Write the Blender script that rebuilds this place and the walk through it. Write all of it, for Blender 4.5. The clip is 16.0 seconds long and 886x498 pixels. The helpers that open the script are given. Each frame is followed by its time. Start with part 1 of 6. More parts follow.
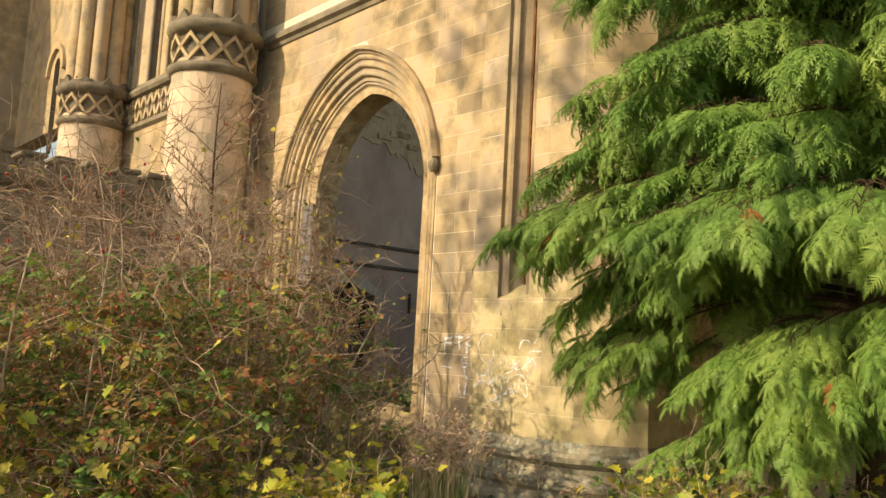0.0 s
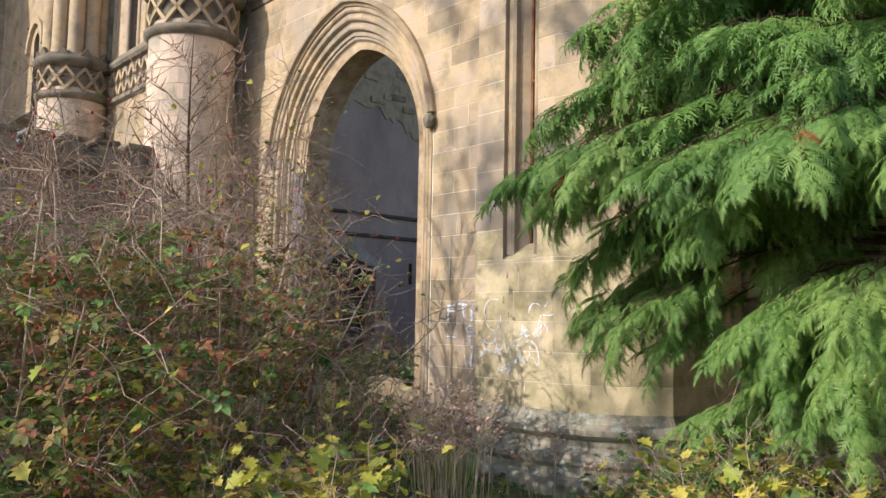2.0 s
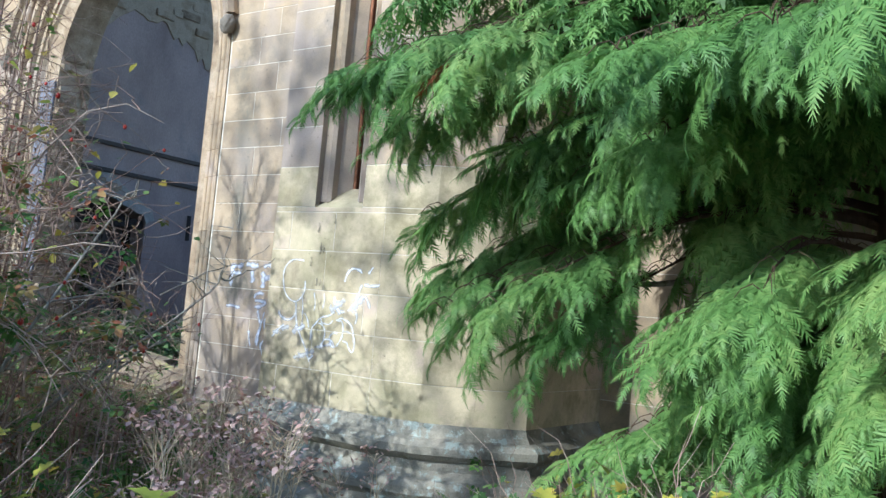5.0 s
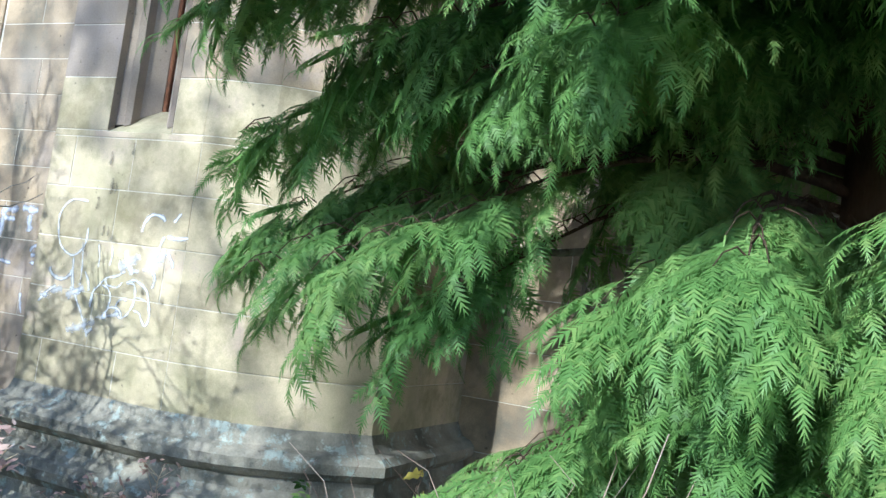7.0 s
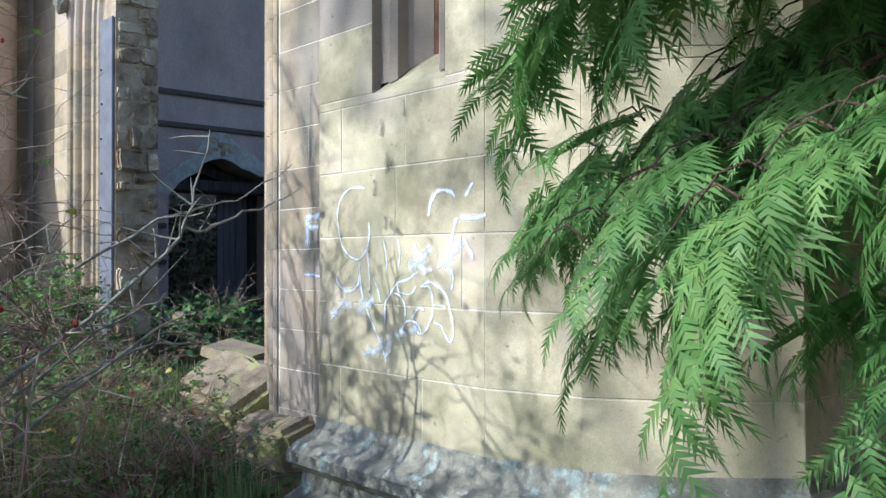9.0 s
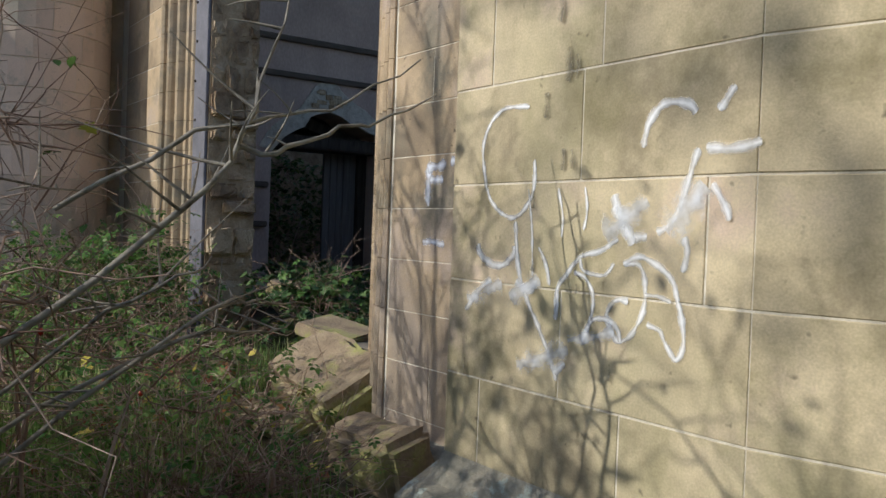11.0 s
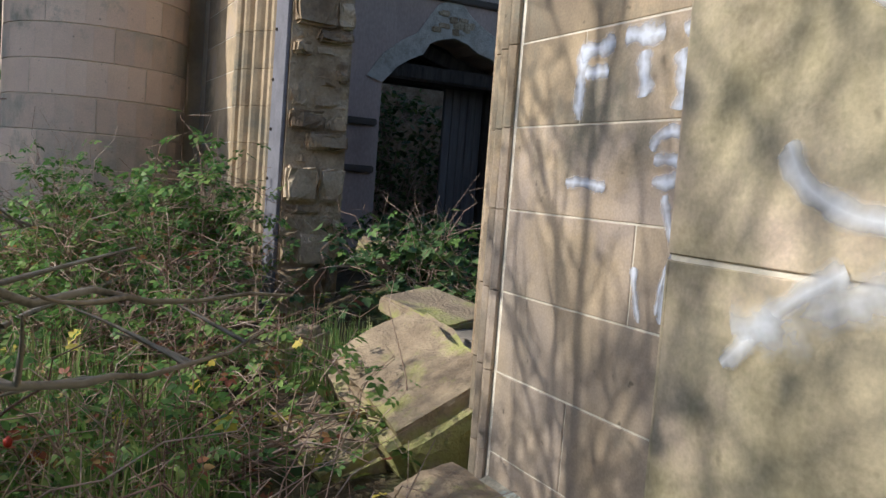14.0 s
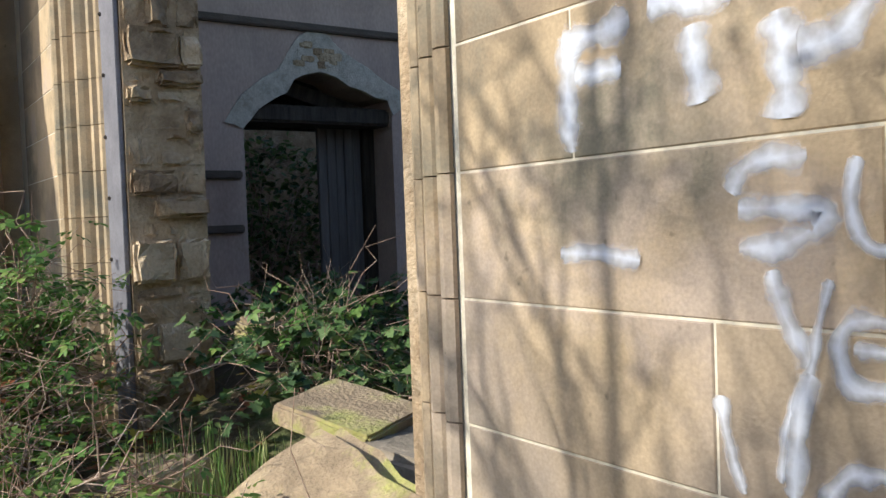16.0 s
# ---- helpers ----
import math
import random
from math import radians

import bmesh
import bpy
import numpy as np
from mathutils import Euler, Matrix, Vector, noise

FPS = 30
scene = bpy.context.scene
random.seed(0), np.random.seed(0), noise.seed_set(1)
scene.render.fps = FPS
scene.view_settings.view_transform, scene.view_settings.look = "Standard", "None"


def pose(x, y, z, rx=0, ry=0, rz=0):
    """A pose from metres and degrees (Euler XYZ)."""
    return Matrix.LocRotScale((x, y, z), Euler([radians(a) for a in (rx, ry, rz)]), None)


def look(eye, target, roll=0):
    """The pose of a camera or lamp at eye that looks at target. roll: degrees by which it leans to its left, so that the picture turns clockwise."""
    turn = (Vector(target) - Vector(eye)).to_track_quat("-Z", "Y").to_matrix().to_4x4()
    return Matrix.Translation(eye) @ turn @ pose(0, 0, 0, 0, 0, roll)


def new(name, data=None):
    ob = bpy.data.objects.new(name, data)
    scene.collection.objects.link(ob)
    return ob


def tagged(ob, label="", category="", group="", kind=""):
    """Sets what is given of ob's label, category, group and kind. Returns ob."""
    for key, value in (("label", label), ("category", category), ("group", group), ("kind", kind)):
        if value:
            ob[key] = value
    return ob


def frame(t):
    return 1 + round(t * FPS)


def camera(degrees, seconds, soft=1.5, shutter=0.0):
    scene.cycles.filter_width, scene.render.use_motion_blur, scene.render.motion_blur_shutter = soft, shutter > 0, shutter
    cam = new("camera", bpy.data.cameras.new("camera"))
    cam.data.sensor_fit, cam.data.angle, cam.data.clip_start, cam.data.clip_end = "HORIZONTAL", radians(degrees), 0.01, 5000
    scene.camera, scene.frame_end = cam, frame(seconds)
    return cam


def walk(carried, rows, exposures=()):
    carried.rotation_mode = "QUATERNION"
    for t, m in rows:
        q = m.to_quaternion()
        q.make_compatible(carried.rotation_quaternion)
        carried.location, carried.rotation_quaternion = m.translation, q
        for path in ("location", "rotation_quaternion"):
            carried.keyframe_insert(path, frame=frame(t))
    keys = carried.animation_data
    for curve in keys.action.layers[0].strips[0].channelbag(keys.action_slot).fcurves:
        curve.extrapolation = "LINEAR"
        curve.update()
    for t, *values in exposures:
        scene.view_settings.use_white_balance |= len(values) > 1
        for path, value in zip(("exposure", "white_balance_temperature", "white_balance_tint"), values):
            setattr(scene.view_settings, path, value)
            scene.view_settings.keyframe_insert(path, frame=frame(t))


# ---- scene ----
cam = camera(54.8, 16.0)
PATH = [
    (0, (7.087, -6.649, 1.715), (5.588, -5.345, 1.946), 3.1),
    (0.5, (7.051, -6.679, 1.707), (5.563, -5.356, 1.895), 3.1),
    (1, (6.942, -6.559, 1.683), (5.448, -5.241, 1.852), 3.0),
    (1.5, (6.758, -6.318, 1.69), (5.227, -5.037, 1.824), 1.9),
    (2, (6.508, -6.094, 1.651), (5.002, -4.789, 1.822), 1.1),
    (2.5, (6.221, -5.88, 1.679), (4.752, -4.54, 1.893), 1.9),
    (3, (5.97, -5.593, 1.672), (4.49, -4.262, 1.868), 3.0),
    (3.5, (5.723, -5.366, 1.627), (4.272, -3.999, 1.794), 4.4),
    (4, (5.367, -5.157, 1.66), (4.043, -3.668, 1.828), 4.9),
    (4.3, (5.192, -4.992, 1.645), (3.918, -3.458, 1.793), 5.0),
    (4.5, (5.096, -4.88, 1.647), (3.85, -3.324, 1.808), 5.3),
    (5, (4.83, -4.648, 1.614), (3.69, -3.011, 1.756), 5.1),
    (5.2, (4.701, -4.551, 1.6), (3.62, -2.872, 1.718), 5.0),
    (7.3, (4.043, -3.292, 1.553), (3.219, -1.475, 1.695), 7.9),
    (7.5, (3.966, -3.15, 1.549), (3.089, -1.357, 1.684), 7.0),
    (8, (3.766, -2.835, 1.58), (2.671, -1.163, 1.65), 2.4),
    (8.5, (3.52, -2.514, 1.622), (2.254, -0.967, 1.69), -1.0),
    (9, (3.31, -2.251, 1.582), (1.834, -0.901, 1.605), -0.1),
    (9.5, (3.088, -2.052, 1.599), (1.444, -0.915, 1.569), 1.7),
    (9.7, (2.984, -1.997, 1.583), (1.317, -0.893, 1.561), 2.5),
    (11.8, (1.699, -1.302, 1.529), (0.167, -0.016, 1.512), 2.2),
    (12, (1.608, -1.24, 1.542), (0.112, 0.087, 1.544), 2.7),
    (12.5, (1.399, -1.02, 1.489), (-0.162, 0.229, 1.525), 4.4),
    (13, (1.193, -0.841, 1.495), (-0.47, 0.269, 1.476), 5.3),
    (13.5, (0.912, -0.71, 1.469), (-0.795, 0.327, 1.371), 4.8),
    (14, (0.66, -0.584, 1.442), (-1.12, 0.315, 1.295), 4.4),
    (14.5, (0.409, -0.475, 1.504), (-1.453, 0.247, 1.406), 3.5),
    (15, (0.135, -0.416, 1.549), (-1.689, 0.405, 1.56), 1.9),
    (15.5, (-0.082, -0.343, 1.557), (-1.803, 0.675, 1.578), -0.6),
    (16, (-0.274, -0.205, 1.545), (-1.917, 0.933, 1.482), -2.1),
]
walk(cam, [(t, look(eye, aim, roll)) for t, eye, aim, roll in PATH],
     [(0.0, 0.48, 9900, 7), (1.2, 0.44, 7300, 11), (2.2, 0.44, 6150, 12), (3.5, 0.5, 5300, 9), (7.5, 0.85, 4900, 4), (9.0, 0.66, 4950, 5), (9.7, 0.45, 5200, 6), (12.0, -0.28, 6050, 10), (13.5, -0.12, 6000, 10),
      (14.5, 0.82, 5450, 9), (15.1, 0.84, 5250, 8), (16.0, 0.74, 6050, 8)])

# ---- light ----
SUN_FROM = Vector((-0.22, -1.0, 0.0)).normalized()
SUN_EL = radians(30)
sun_data = bpy.data.lights.new("sun", "SUN")
sun_data.energy, sun_data.angle, sun_data.color = 3.6, radians(0.6), (1.0, 0.9, 0.74)
sun = new("sun", sun_data)
sun_way = Vector((SUN_FROM.x * math.cos(SUN_EL), SUN_FROM.y * math.cos(SUN_EL), math.sin(SUN_EL)))
sun.matrix_world = look(sun_way * 40, (0, 0, 0))
world = bpy.data.worlds.new("world")
scene.world = world
world.use_nodes = True
wn = world.node_tree.nodes
sky = wn.new("ShaderNodeTexSky")
sky.sky_type, sky.sun_disc = "NISHITA", False
sky.sun_elevation, sky.sun_rotation = SUN_EL, math.atan2(SUN_FROM.x, SUN_FROM.y)
wn["Background"].inputs["Strength"].default_value = 0.15
world.node_tree.links.new(sky.outputs[0], wn["Background"].inputs["Color"])


# ---- materials ----
def rgba(c):
    return (c[0], c[1], c[2], 1.0)


def material(name, colors, scale=3.0, fine=60.0, rough=0.85, bump=0.3, bump_size=0.01, vary=0.0, island=False,
             spots=None, spot_scale=2.0, spot_cut=(0.52, 0.66), stretch=(1, 1, 1), translucent=0.0, metal=0.0, spec=0.3,
             patches=None, patch_scale=1.0, patch_cut=(0.5, 0.62), pits=0.0):
    """A surface: broad noise over the colours, fine grain, spots of a second colour, and a shift for each piece."""
    m = bpy.data.materials.new(name)
    m.use_nodes = True
    nt = m.node_tree
    N, L = nt.nodes, nt.links
    b = N["Principled BSDF"]
    b.inputs["Roughness"].default_value = rough
    b.inputs["Metallic"].default_value = metal
    b.inputs["Specular IOR Level"].default_value = spec
    co = N.new("ShaderNodeTexCoord")
    mp = N.new("ShaderNodeMapping")
    mp.inputs["Scale"].default_value = stretch
    L.new(co.outputs["Object"], mp.inputs["Vector"])
    n1 = N.new("ShaderNodeTexNoise")
    n1.inputs["Scale"].default_value, n1.inputs["Detail"].default_value, n1.inputs["Roughness"].default_value = scale, 6, 0.65
    L.new(mp.outputs[0], n1.inputs["Vector"])
    ramp = N.new("ShaderNodeValToRGB")
    el = ramp.color_ramp.elements
    while len(el) < len(colors):
        el.new(0.5)
    for i, c in enumerate(colors):
        el[i].position = 0.3 + 0.4 * i / max(1, len(colors) - 1)
        el[i].color = rgba(c)
    fac = n1.outputs["Fac"]
    if vary:
        src = N.new("ShaderNodeNewGeometry").outputs["Random Per Island"] if island else N.new("ShaderNodeObjectInfo").outputs["Random"]
        mul = N.new("ShaderNodeMath")
        mul.operation = "MULTIPLY_ADD"
        mul.inputs[1].default_value, mul.inputs[2].default_value = vary, -vary / 2
        L.new(src, mul.inputs[0])
        add = N.new("ShaderNodeMath")
        L.new(fac, add.inputs[0])
        L.new(mul.outputs[0], add.inputs[1])
        fac = add.outputs[0]
    L.new(fac, ramp.inputs["Fac"])
    col = ramp.outputs["Color"]
    if spots:
        n3 = N.new("ShaderNodeTexNoise")
        n3.inputs["Scale"].default_value, n3.inputs["Detail"].default_value, n3.inputs["Roughness"].default_value = spot_scale, 7, 0.7
        L.new(co.outputs["Object"], n3.inputs["Vector"])
        mr = N.new("ShaderNodeMapRange")
        mr.inputs["From Min"].default_value, mr.inputs["From Max"].default_value = spot_cut
        L.new(n3.outputs["Fac"], mr.inputs["Value"])
        mx = N.new("ShaderNodeMixRGB")
        L.new(mr.outputs[0], mx.inputs["Fac"])
        L.new(col, mx.inputs["Color1"])
        mx.inputs["Color2"].default_value = rgba(spots)
        col = mx.outputs[0]
    if patches:
        n4 = N.new("ShaderNodeTexNoise")
        n4.inputs["Scale"].default_value, n4.inputs["Detail"].default_value, n4.inputs["Roughness"].default_value = patch_scale, 5, 0.6
        off = N.new("ShaderNodeMapping")
        off.inputs["Location"].default_value, off.inputs["Scale"].default_value = (7.3, 2.1, 4.7), (1.0, 1.0, 0.55)
        L.new(co.outputs["Object"], off.inputs["Vector"])
        L.new(off.outputs[0], n4.inputs["Vector"])
        pr = N.new("ShaderNodeMapRange")
        pr.inputs["From Min"].default_value, pr.inputs["From Max"].default_value, pr.inputs["To Max"].default_value = patch_cut[0], patch_cut[1], 0.8
        L.new(n4.outputs["Fac"], pr.inputs["Value"])
        mp2 = N.new("ShaderNodeMixRGB")
        L.new(pr.outputs[0], mp2.inputs["Fac"])
        L.new(col, mp2.inputs["Color1"])
        mp2.inputs["Color2"].default_value = rgba(patches)
        col = mp2.outputs[0]
    if pits:
        vo = N.new("ShaderNodeTexNoise")
        vo.inputs["Scale"].default_value, vo.inputs["Detail"].default_value = pits, 2
        L.new(co.outputs["Object"], vo.inputs["Vector"])
        vr = N.new("ShaderNodeMapRange")
        vr.inputs["From Min"].default_value, vr.inputs["From Max"].default_value, vr.inputs["To Max"].default_value = 0.70, 0.79, 0.7
        L.new(vo.outputs["Fac"], vr.inputs["Value"])
        vm = N.new("ShaderNodeMixRGB")
        L.new(vr.outputs[0], vm.inputs["Fac"])
        L.new(col, vm.inputs["Color1"])
        vm.inputs["Color2"].default_value = (0.1, 0.085, 0.06, 1)
        col = vm.outputs[0]
    n2 = N.new("ShaderNodeTexNoise")
    n2.inputs["Scale"].default_value, n2.inputs["Detail"].default_value = fine, 4
    L.new(mp.outputs[0], n2.inputs["Vector"])
    g = N.new("ShaderNodeMapRange")
    g.inputs["From Min"].default_value, g.inputs["From Max"].default_value = 0.3, 0.7
    g.inputs["To Min"].default_value, g.inputs["To Max"].default_value = 0.87, 1.07
    L.new(n2.outputs["Fac"], g.inputs["Value"])
    mg = N.new("ShaderNodeMixRGB")
    mg.blend_type = "MULTIPLY"
    mg.inputs["Fac"].default_value = 1.0
    L.new(col, mg.inputs["Color1"])
    L.new(g.outputs[0], mg.inputs["Color2"])
    col = mg.outputs[0]
    L.new(col, b.inputs["Base Color"])
    if bump:
        bp = N.new("ShaderNodeBump")
        bp.inputs["Strength"].default_value, bp.inputs["Distance"].default_value = bump, bump_size
        mixh = N.new("ShaderNodeMath")
        L.new(n1.outputs["Fac"], mixh.inputs[0])
        L.new(n2.outputs["Fac"], mixh.inputs[1])
        L.new(mixh.outputs[0], bp.inputs["Height"])
        L.new(bp.outputs[0], b.inputs["Normal"])
    if translucent:
        tr = N.new("ShaderNodeBsdfTranslucent")
        L.new(col, tr.inputs["Color"])
        ms = N.new("ShaderNodeMixShader")
        ms.inputs["Fac"].default_value = translucent
        L.new(b.outputs[0], ms.inputs[1])
        L.new(tr.outputs[0], ms.inputs[2])
        L.new(ms.outputs[0], N["Material Output"].inputs["Surface"])
    return m


SANDSTONE = material("sandstone", [(0.29, 0.225, 0.155), (0.43, 0.33, 0.215), (0.53, 0.405, 0.265), (0.5, 0.4, 0.32)], 2.0, 130, 0.9, 0.16, 0.005,
                     vary=0.26, patches=(0.36, 0.3, 0.255), patch_scale=1.1, patch_cut=(0.48, 0.68), pits=26, spots=(0.25, 0.22, 0.165), spot_scale=1.6, spot_cut=(0.52, 0.66))
LICHEN_STONE = material("lichen_sandstone", [(0.33, 0.275, 0.18), (0.55, 0.46, 0.3), (0.68, 0.57, 0.38), (0.66, 0.52, 0.4)], 2.6, 170, 0.92, 0.16, 0.004,
                        vary=0.2, patches=(0.47, 0.42, 0.25), patch_scale=1.6, patch_cut=(0.5, 0.72), pits=24, spots=(0.24, 0.21, 0.11), spot_scale=2.3, spot_cut=(0.47, 0.72))
PLINTH_STONE = material("plinth_stone", [(0.16, 0.15, 0.12), (0.36, 0.33, 0.26), (0.48, 0.42, 0.33)], 3.0, 80, 0.95, 0.5, 0.012, vary=0.2,
                        spots=(0.46, 0.5, 0.44), spot_scale=9, spot_cut=(0.55, 0.62))
DARK_STONE = material("dark_brown_stone", [(0.10, 0.09, 0.075), (0.2, 0.175, 0.14), (0.29, 0.25, 0.2)], 2.5, 60, 0.95, 0.5, 0.012, vary=0.2)
MORTAR = material("pale_mortar", [(0.66, 0.6, 0.49), (0.8, 0.74, 0.61)], 6, 90, 0.95, 0.3, 0.004)
PLASTER = material("grey_plaster", [(0.35, 0.265, 0.235), (0.46, 0.355, 0.31), (0.54, 0.42, 0.37)], 1.4, 45, 0.9, 0.25, 0.008,
                   spots=(0.33, 0.29, 0.27), spot_scale=1.1, spot_cut=(0.58, 0.72), stretch=(1, 1, 0.5))
RUBBLE = material("rubble_stone", [(0.22, 0.155, 0.1), (0.4, 0.3, 0.195), (0.55, 0.44, 0.31)], 5, 50, 0.95, 0.8, 0.02, vary=0.35)
FALLEN = material("mossy_fallen_stone", [(0.21, 0.16, 0.11), (0.35, 0.27, 0.18), (0.46, 0.37, 0.24)], 4, 60, 0.95, 0.7, 0.015,
                  spots=(0.37, 0.36, 0.13), spot_scale=3.0, spot_cut=(0.5, 0.62))
RUST = material("rusty_iron", [(0.10, 0.045, 0.025), (0.22, 0.095, 0.045), (0.3, 0.14, 0.075)], 8, 90, 0.7, 0.4, 0.004, metal=0.3)
LEAD = material("grey_lead_strip", [(0.17, 0.17, 0.2), (0.27, 0.27, 0.31)], 5, 60, 0.6, 0.2, 0.004, metal=0.4)
TIMBER = material("dark_timber", [(0.02, 0.017, 0.015), (0.05, 0.04, 0.033), (0.08, 0.066, 0.055)], 3, 40, 0.85, 0.5, 0.01, stretch=(6, 6, 0.6))
LEDGE_LINE = material("dark_ledge_line", [(0.08, 0.065, 0.055), (0.15, 0.12, 0.1)], 4, 40, 0.9, 0.5, 0.01, stretch=(1, 1, 4))
GREY_BOARD = material("grey_weathered_board", [(0.1, 0.092, 0.09), (0.18, 0.165, 0.16)], 3, 40, 0.85, 0.4, 0.006, stretch=(6, 6, 0.5))
TURRET_STONE = material("pinkish_turret_stone", [(0.4, 0.36, 0.3), (0.6, 0.47, 0.38), (0.68, 0.53, 0.43), (0.72, 0.57, 0.46)], 1.2, 120, 0.9, 0.14, 0.004, vary=0.34,
                        spots=(0.3, 0.28, 0.22), spot_scale=2.2, spot_cut=(0.56, 0.7), pits=30)
DARK_GLASS = material("dark_window_glass", [(0.012, 0.012, 0.014), (0.03, 0.03, 0.032)], 3, 30, 0.15, 0.0, spec=0.5)
BARK = material("cedar_bark", [(0.07, 0.045, 0.03), (0.14, 0.09, 0.06)], 6, 50, 0.95, 0.8, 0.02, stretch=(3, 3, 0.5))
TWIG = material("bare_twig", [(0.2, 0.12, 0.09), (0.38, 0.26, 0.2), (0.56, 0.44, 0.36)], 4, 60, 0.85, 0.0, vary=0.3, island=True)
PALE_TWIG = material("pale_grey_branch", [(0.24, 0.21, 0.17), (0.42, 0.38, 0.32)], 9, 60, 0.9, 0.2, 0.003, spots=(0.12, 0.1, 0.08), spot_scale=14)
CEDAR = material("cedar_spray", [(0.085, 0.175, 0.045), (0.185, 0.335, 0.09), (0.36, 0.49, 0.15)], 0.9, 25, 0.5, 0.0, vary=0.16, island=True, translucent=0.36)
GREEN_LEAF = material("green_bramble_leaf", [(0.06, 0.135, 0.03), (0.13, 0.26, 0.06), (0.26, 0.36, 0.1)], 1.3, 30, 0.5, 0.0, vary=0.4, island=True, translucent=0.36)
MIXED_LEAF = material("autumn_rose_leaf", [(0.11, 0.15, 0.04), (0.25, 0.24, 0.07), (0.4, 0.26, 0.09), (0.34, 0.12, 0.07)], 1.2, 30, 0.55, 0.0, vary=0.7, island=True, translucent=0.36)
YELLOW_LEAF = material("yellow_autumn_leaf", [(0.34, 0.4, 0.07), (0.6, 0.54, 0.09), (0.72, 0.6, 0.13)], 1.2, 30, 0.5, 0.0, vary=0.6, island=True, translucent=0.35)
DRY = material("dry_seed_head", [(0.46, 0.27, 0.22), (0.66, 0.47, 0.39)], 5, 50, 0.95, 0.0, vary=0.4, island=True)
STRAW = material("dry_stalk", [(0.46, 0.35, 0.22), (0.64, 0.52, 0.36)], 5, 50, 0.9, 0.0, vary=0.3, island=True)
HIP = material("red_rose_hip", [(0.32, 0.02, 0.015), (0.45, 0.05, 0.03)], 5, 40, 0.35, 0.0, vary=0.3, island=True)
GRASS = material("grass_blade", [(0.13, 0.24, 0.06), (0.27, 0.4, 0.11), (0.5, 0.5, 0.24)], 1.5, 30, 0.6, 0.0, vary=0.5, island=True, translucent=0.2)
IVY = material("ivy_leaf", [(0.035, 0.075, 0.025), (0.075, 0.14, 0.045), (0.13, 0.2, 0.075)], 1.5, 30, 0.42, 0.0, vary=0.4, island=True, translucent=0.15)
FAR_LEAF = material("far_foliage", [(0.04, 0.08, 0.022), (0.1, 0.16, 0.045), (0.2, 0.24, 0.075)], 1.0, 20, 0.6, 0.0, vary=0.5, island=True, translucent=0.3)
SOIL = material("leaf_litter_soil", [(0.06, 0.045, 0.03), (0.12, 0.09, 0.055), (0.14, 0.15, 0.06)], 1.8, 30, 0.95, 0.8, 0.03, spots=(0.05, 0.085, 0.022), spot_scale=1.6)
BROWN_SPRAY = material("withered_spray", [(0.22, 0.07, 0.03), (0.36, 0.13, 0.05)], 4, 30, 0.8, 0.0, vary=0.3, island=True)


def paint_material(name, color, density):
    """Sprayed paint: full in the stroke's middle, breaking up to its edges."""
    m = bpy.data.materials.new(name)
    m.use_nodes = True
    N, L = m.node_tree.nodes, m.node_tree.links
    b = N["Principled BSDF"]
    b.inputs["Base Color"].default_value, b.inputs["Roughness"].default_value = rgba(color), 0.7
    uv = N.new("ShaderNodeUVMap")
    sep = N.new("ShaderNodeSeparateXYZ")
    L.new(uv.outputs[0], sep.inputs[0])
    n = N.new("ShaderNodeTexNoise")
    n.inputs["Scale"].default_value, n.inputs["Detail"].default_value = 24, 9
    co = N.new("ShaderNodeTexCoord")
    L.new(co.outputs["Object"], n.inputs["Vector"])
    ab = N.new("ShaderNodeMath")
    ab.operation = "ABSOLUTE"
    L.new(sep.outputs[1], ab.inputs[0])
    sub = N.new("ShaderNodeMath")
    sub.operation = "SUBTRACT"
    sub.inputs[0].default_value = density
    L.new(ab.outputs[0], sub.inputs[1])
    add = N.new("ShaderNodeMath")
    add.operation = "MULTIPLY_ADD"
    add.inputs[1].default_value, add.inputs[2].default_value = 1.6, -0.85
    L.new(n.outputs["Fac"], add.inputs[0])
    tot = N.new("ShaderNodeMath")
    L.new(sub.outputs[0], tot.inputs[0])
    L.new(add.outputs[0], tot.inputs[1])
    mr = N.new("ShaderNodeMapRange")
    mr.inputs["From Min"].default_value, mr.inputs["From Max"].default_value = 0.0, 0.95
    L.new(tot.outputs[0], mr.inputs["Value"])
    L.new(mr.outputs[0], b.inputs["Alpha"])
    return m


WHITE_PAINT = paint_material("white_spray_paint", (0.9, 0.9, 0.91), 0.95)
HAZE_PAINT = paint_material("thin_white_overspray", (0.78, 0.8, 0.84), 0.62)
BLUE_PAINT = paint_material("pale_blue_spray_paint", (0.74, 0.77, 0.86), 0.95)


# ---- building blocks ----
def mesh_object(name, verts, faces, mat, parent=None, label="", smooth=False):
    me = bpy.data.meshes.new(name)
    me.from_pydata([tuple(v) for v in verts], [], [tuple(f) for f in faces])
    me.materials.append(mat)
    if smooth:
        me.polygons.foreach_set("use_smooth", [True] * len(me.polygons))
    me.update()
    ob = new(name, me)
    if parent is not None:
        ob.parent = parent
    if label:
        ob["label"] = label
    return ob


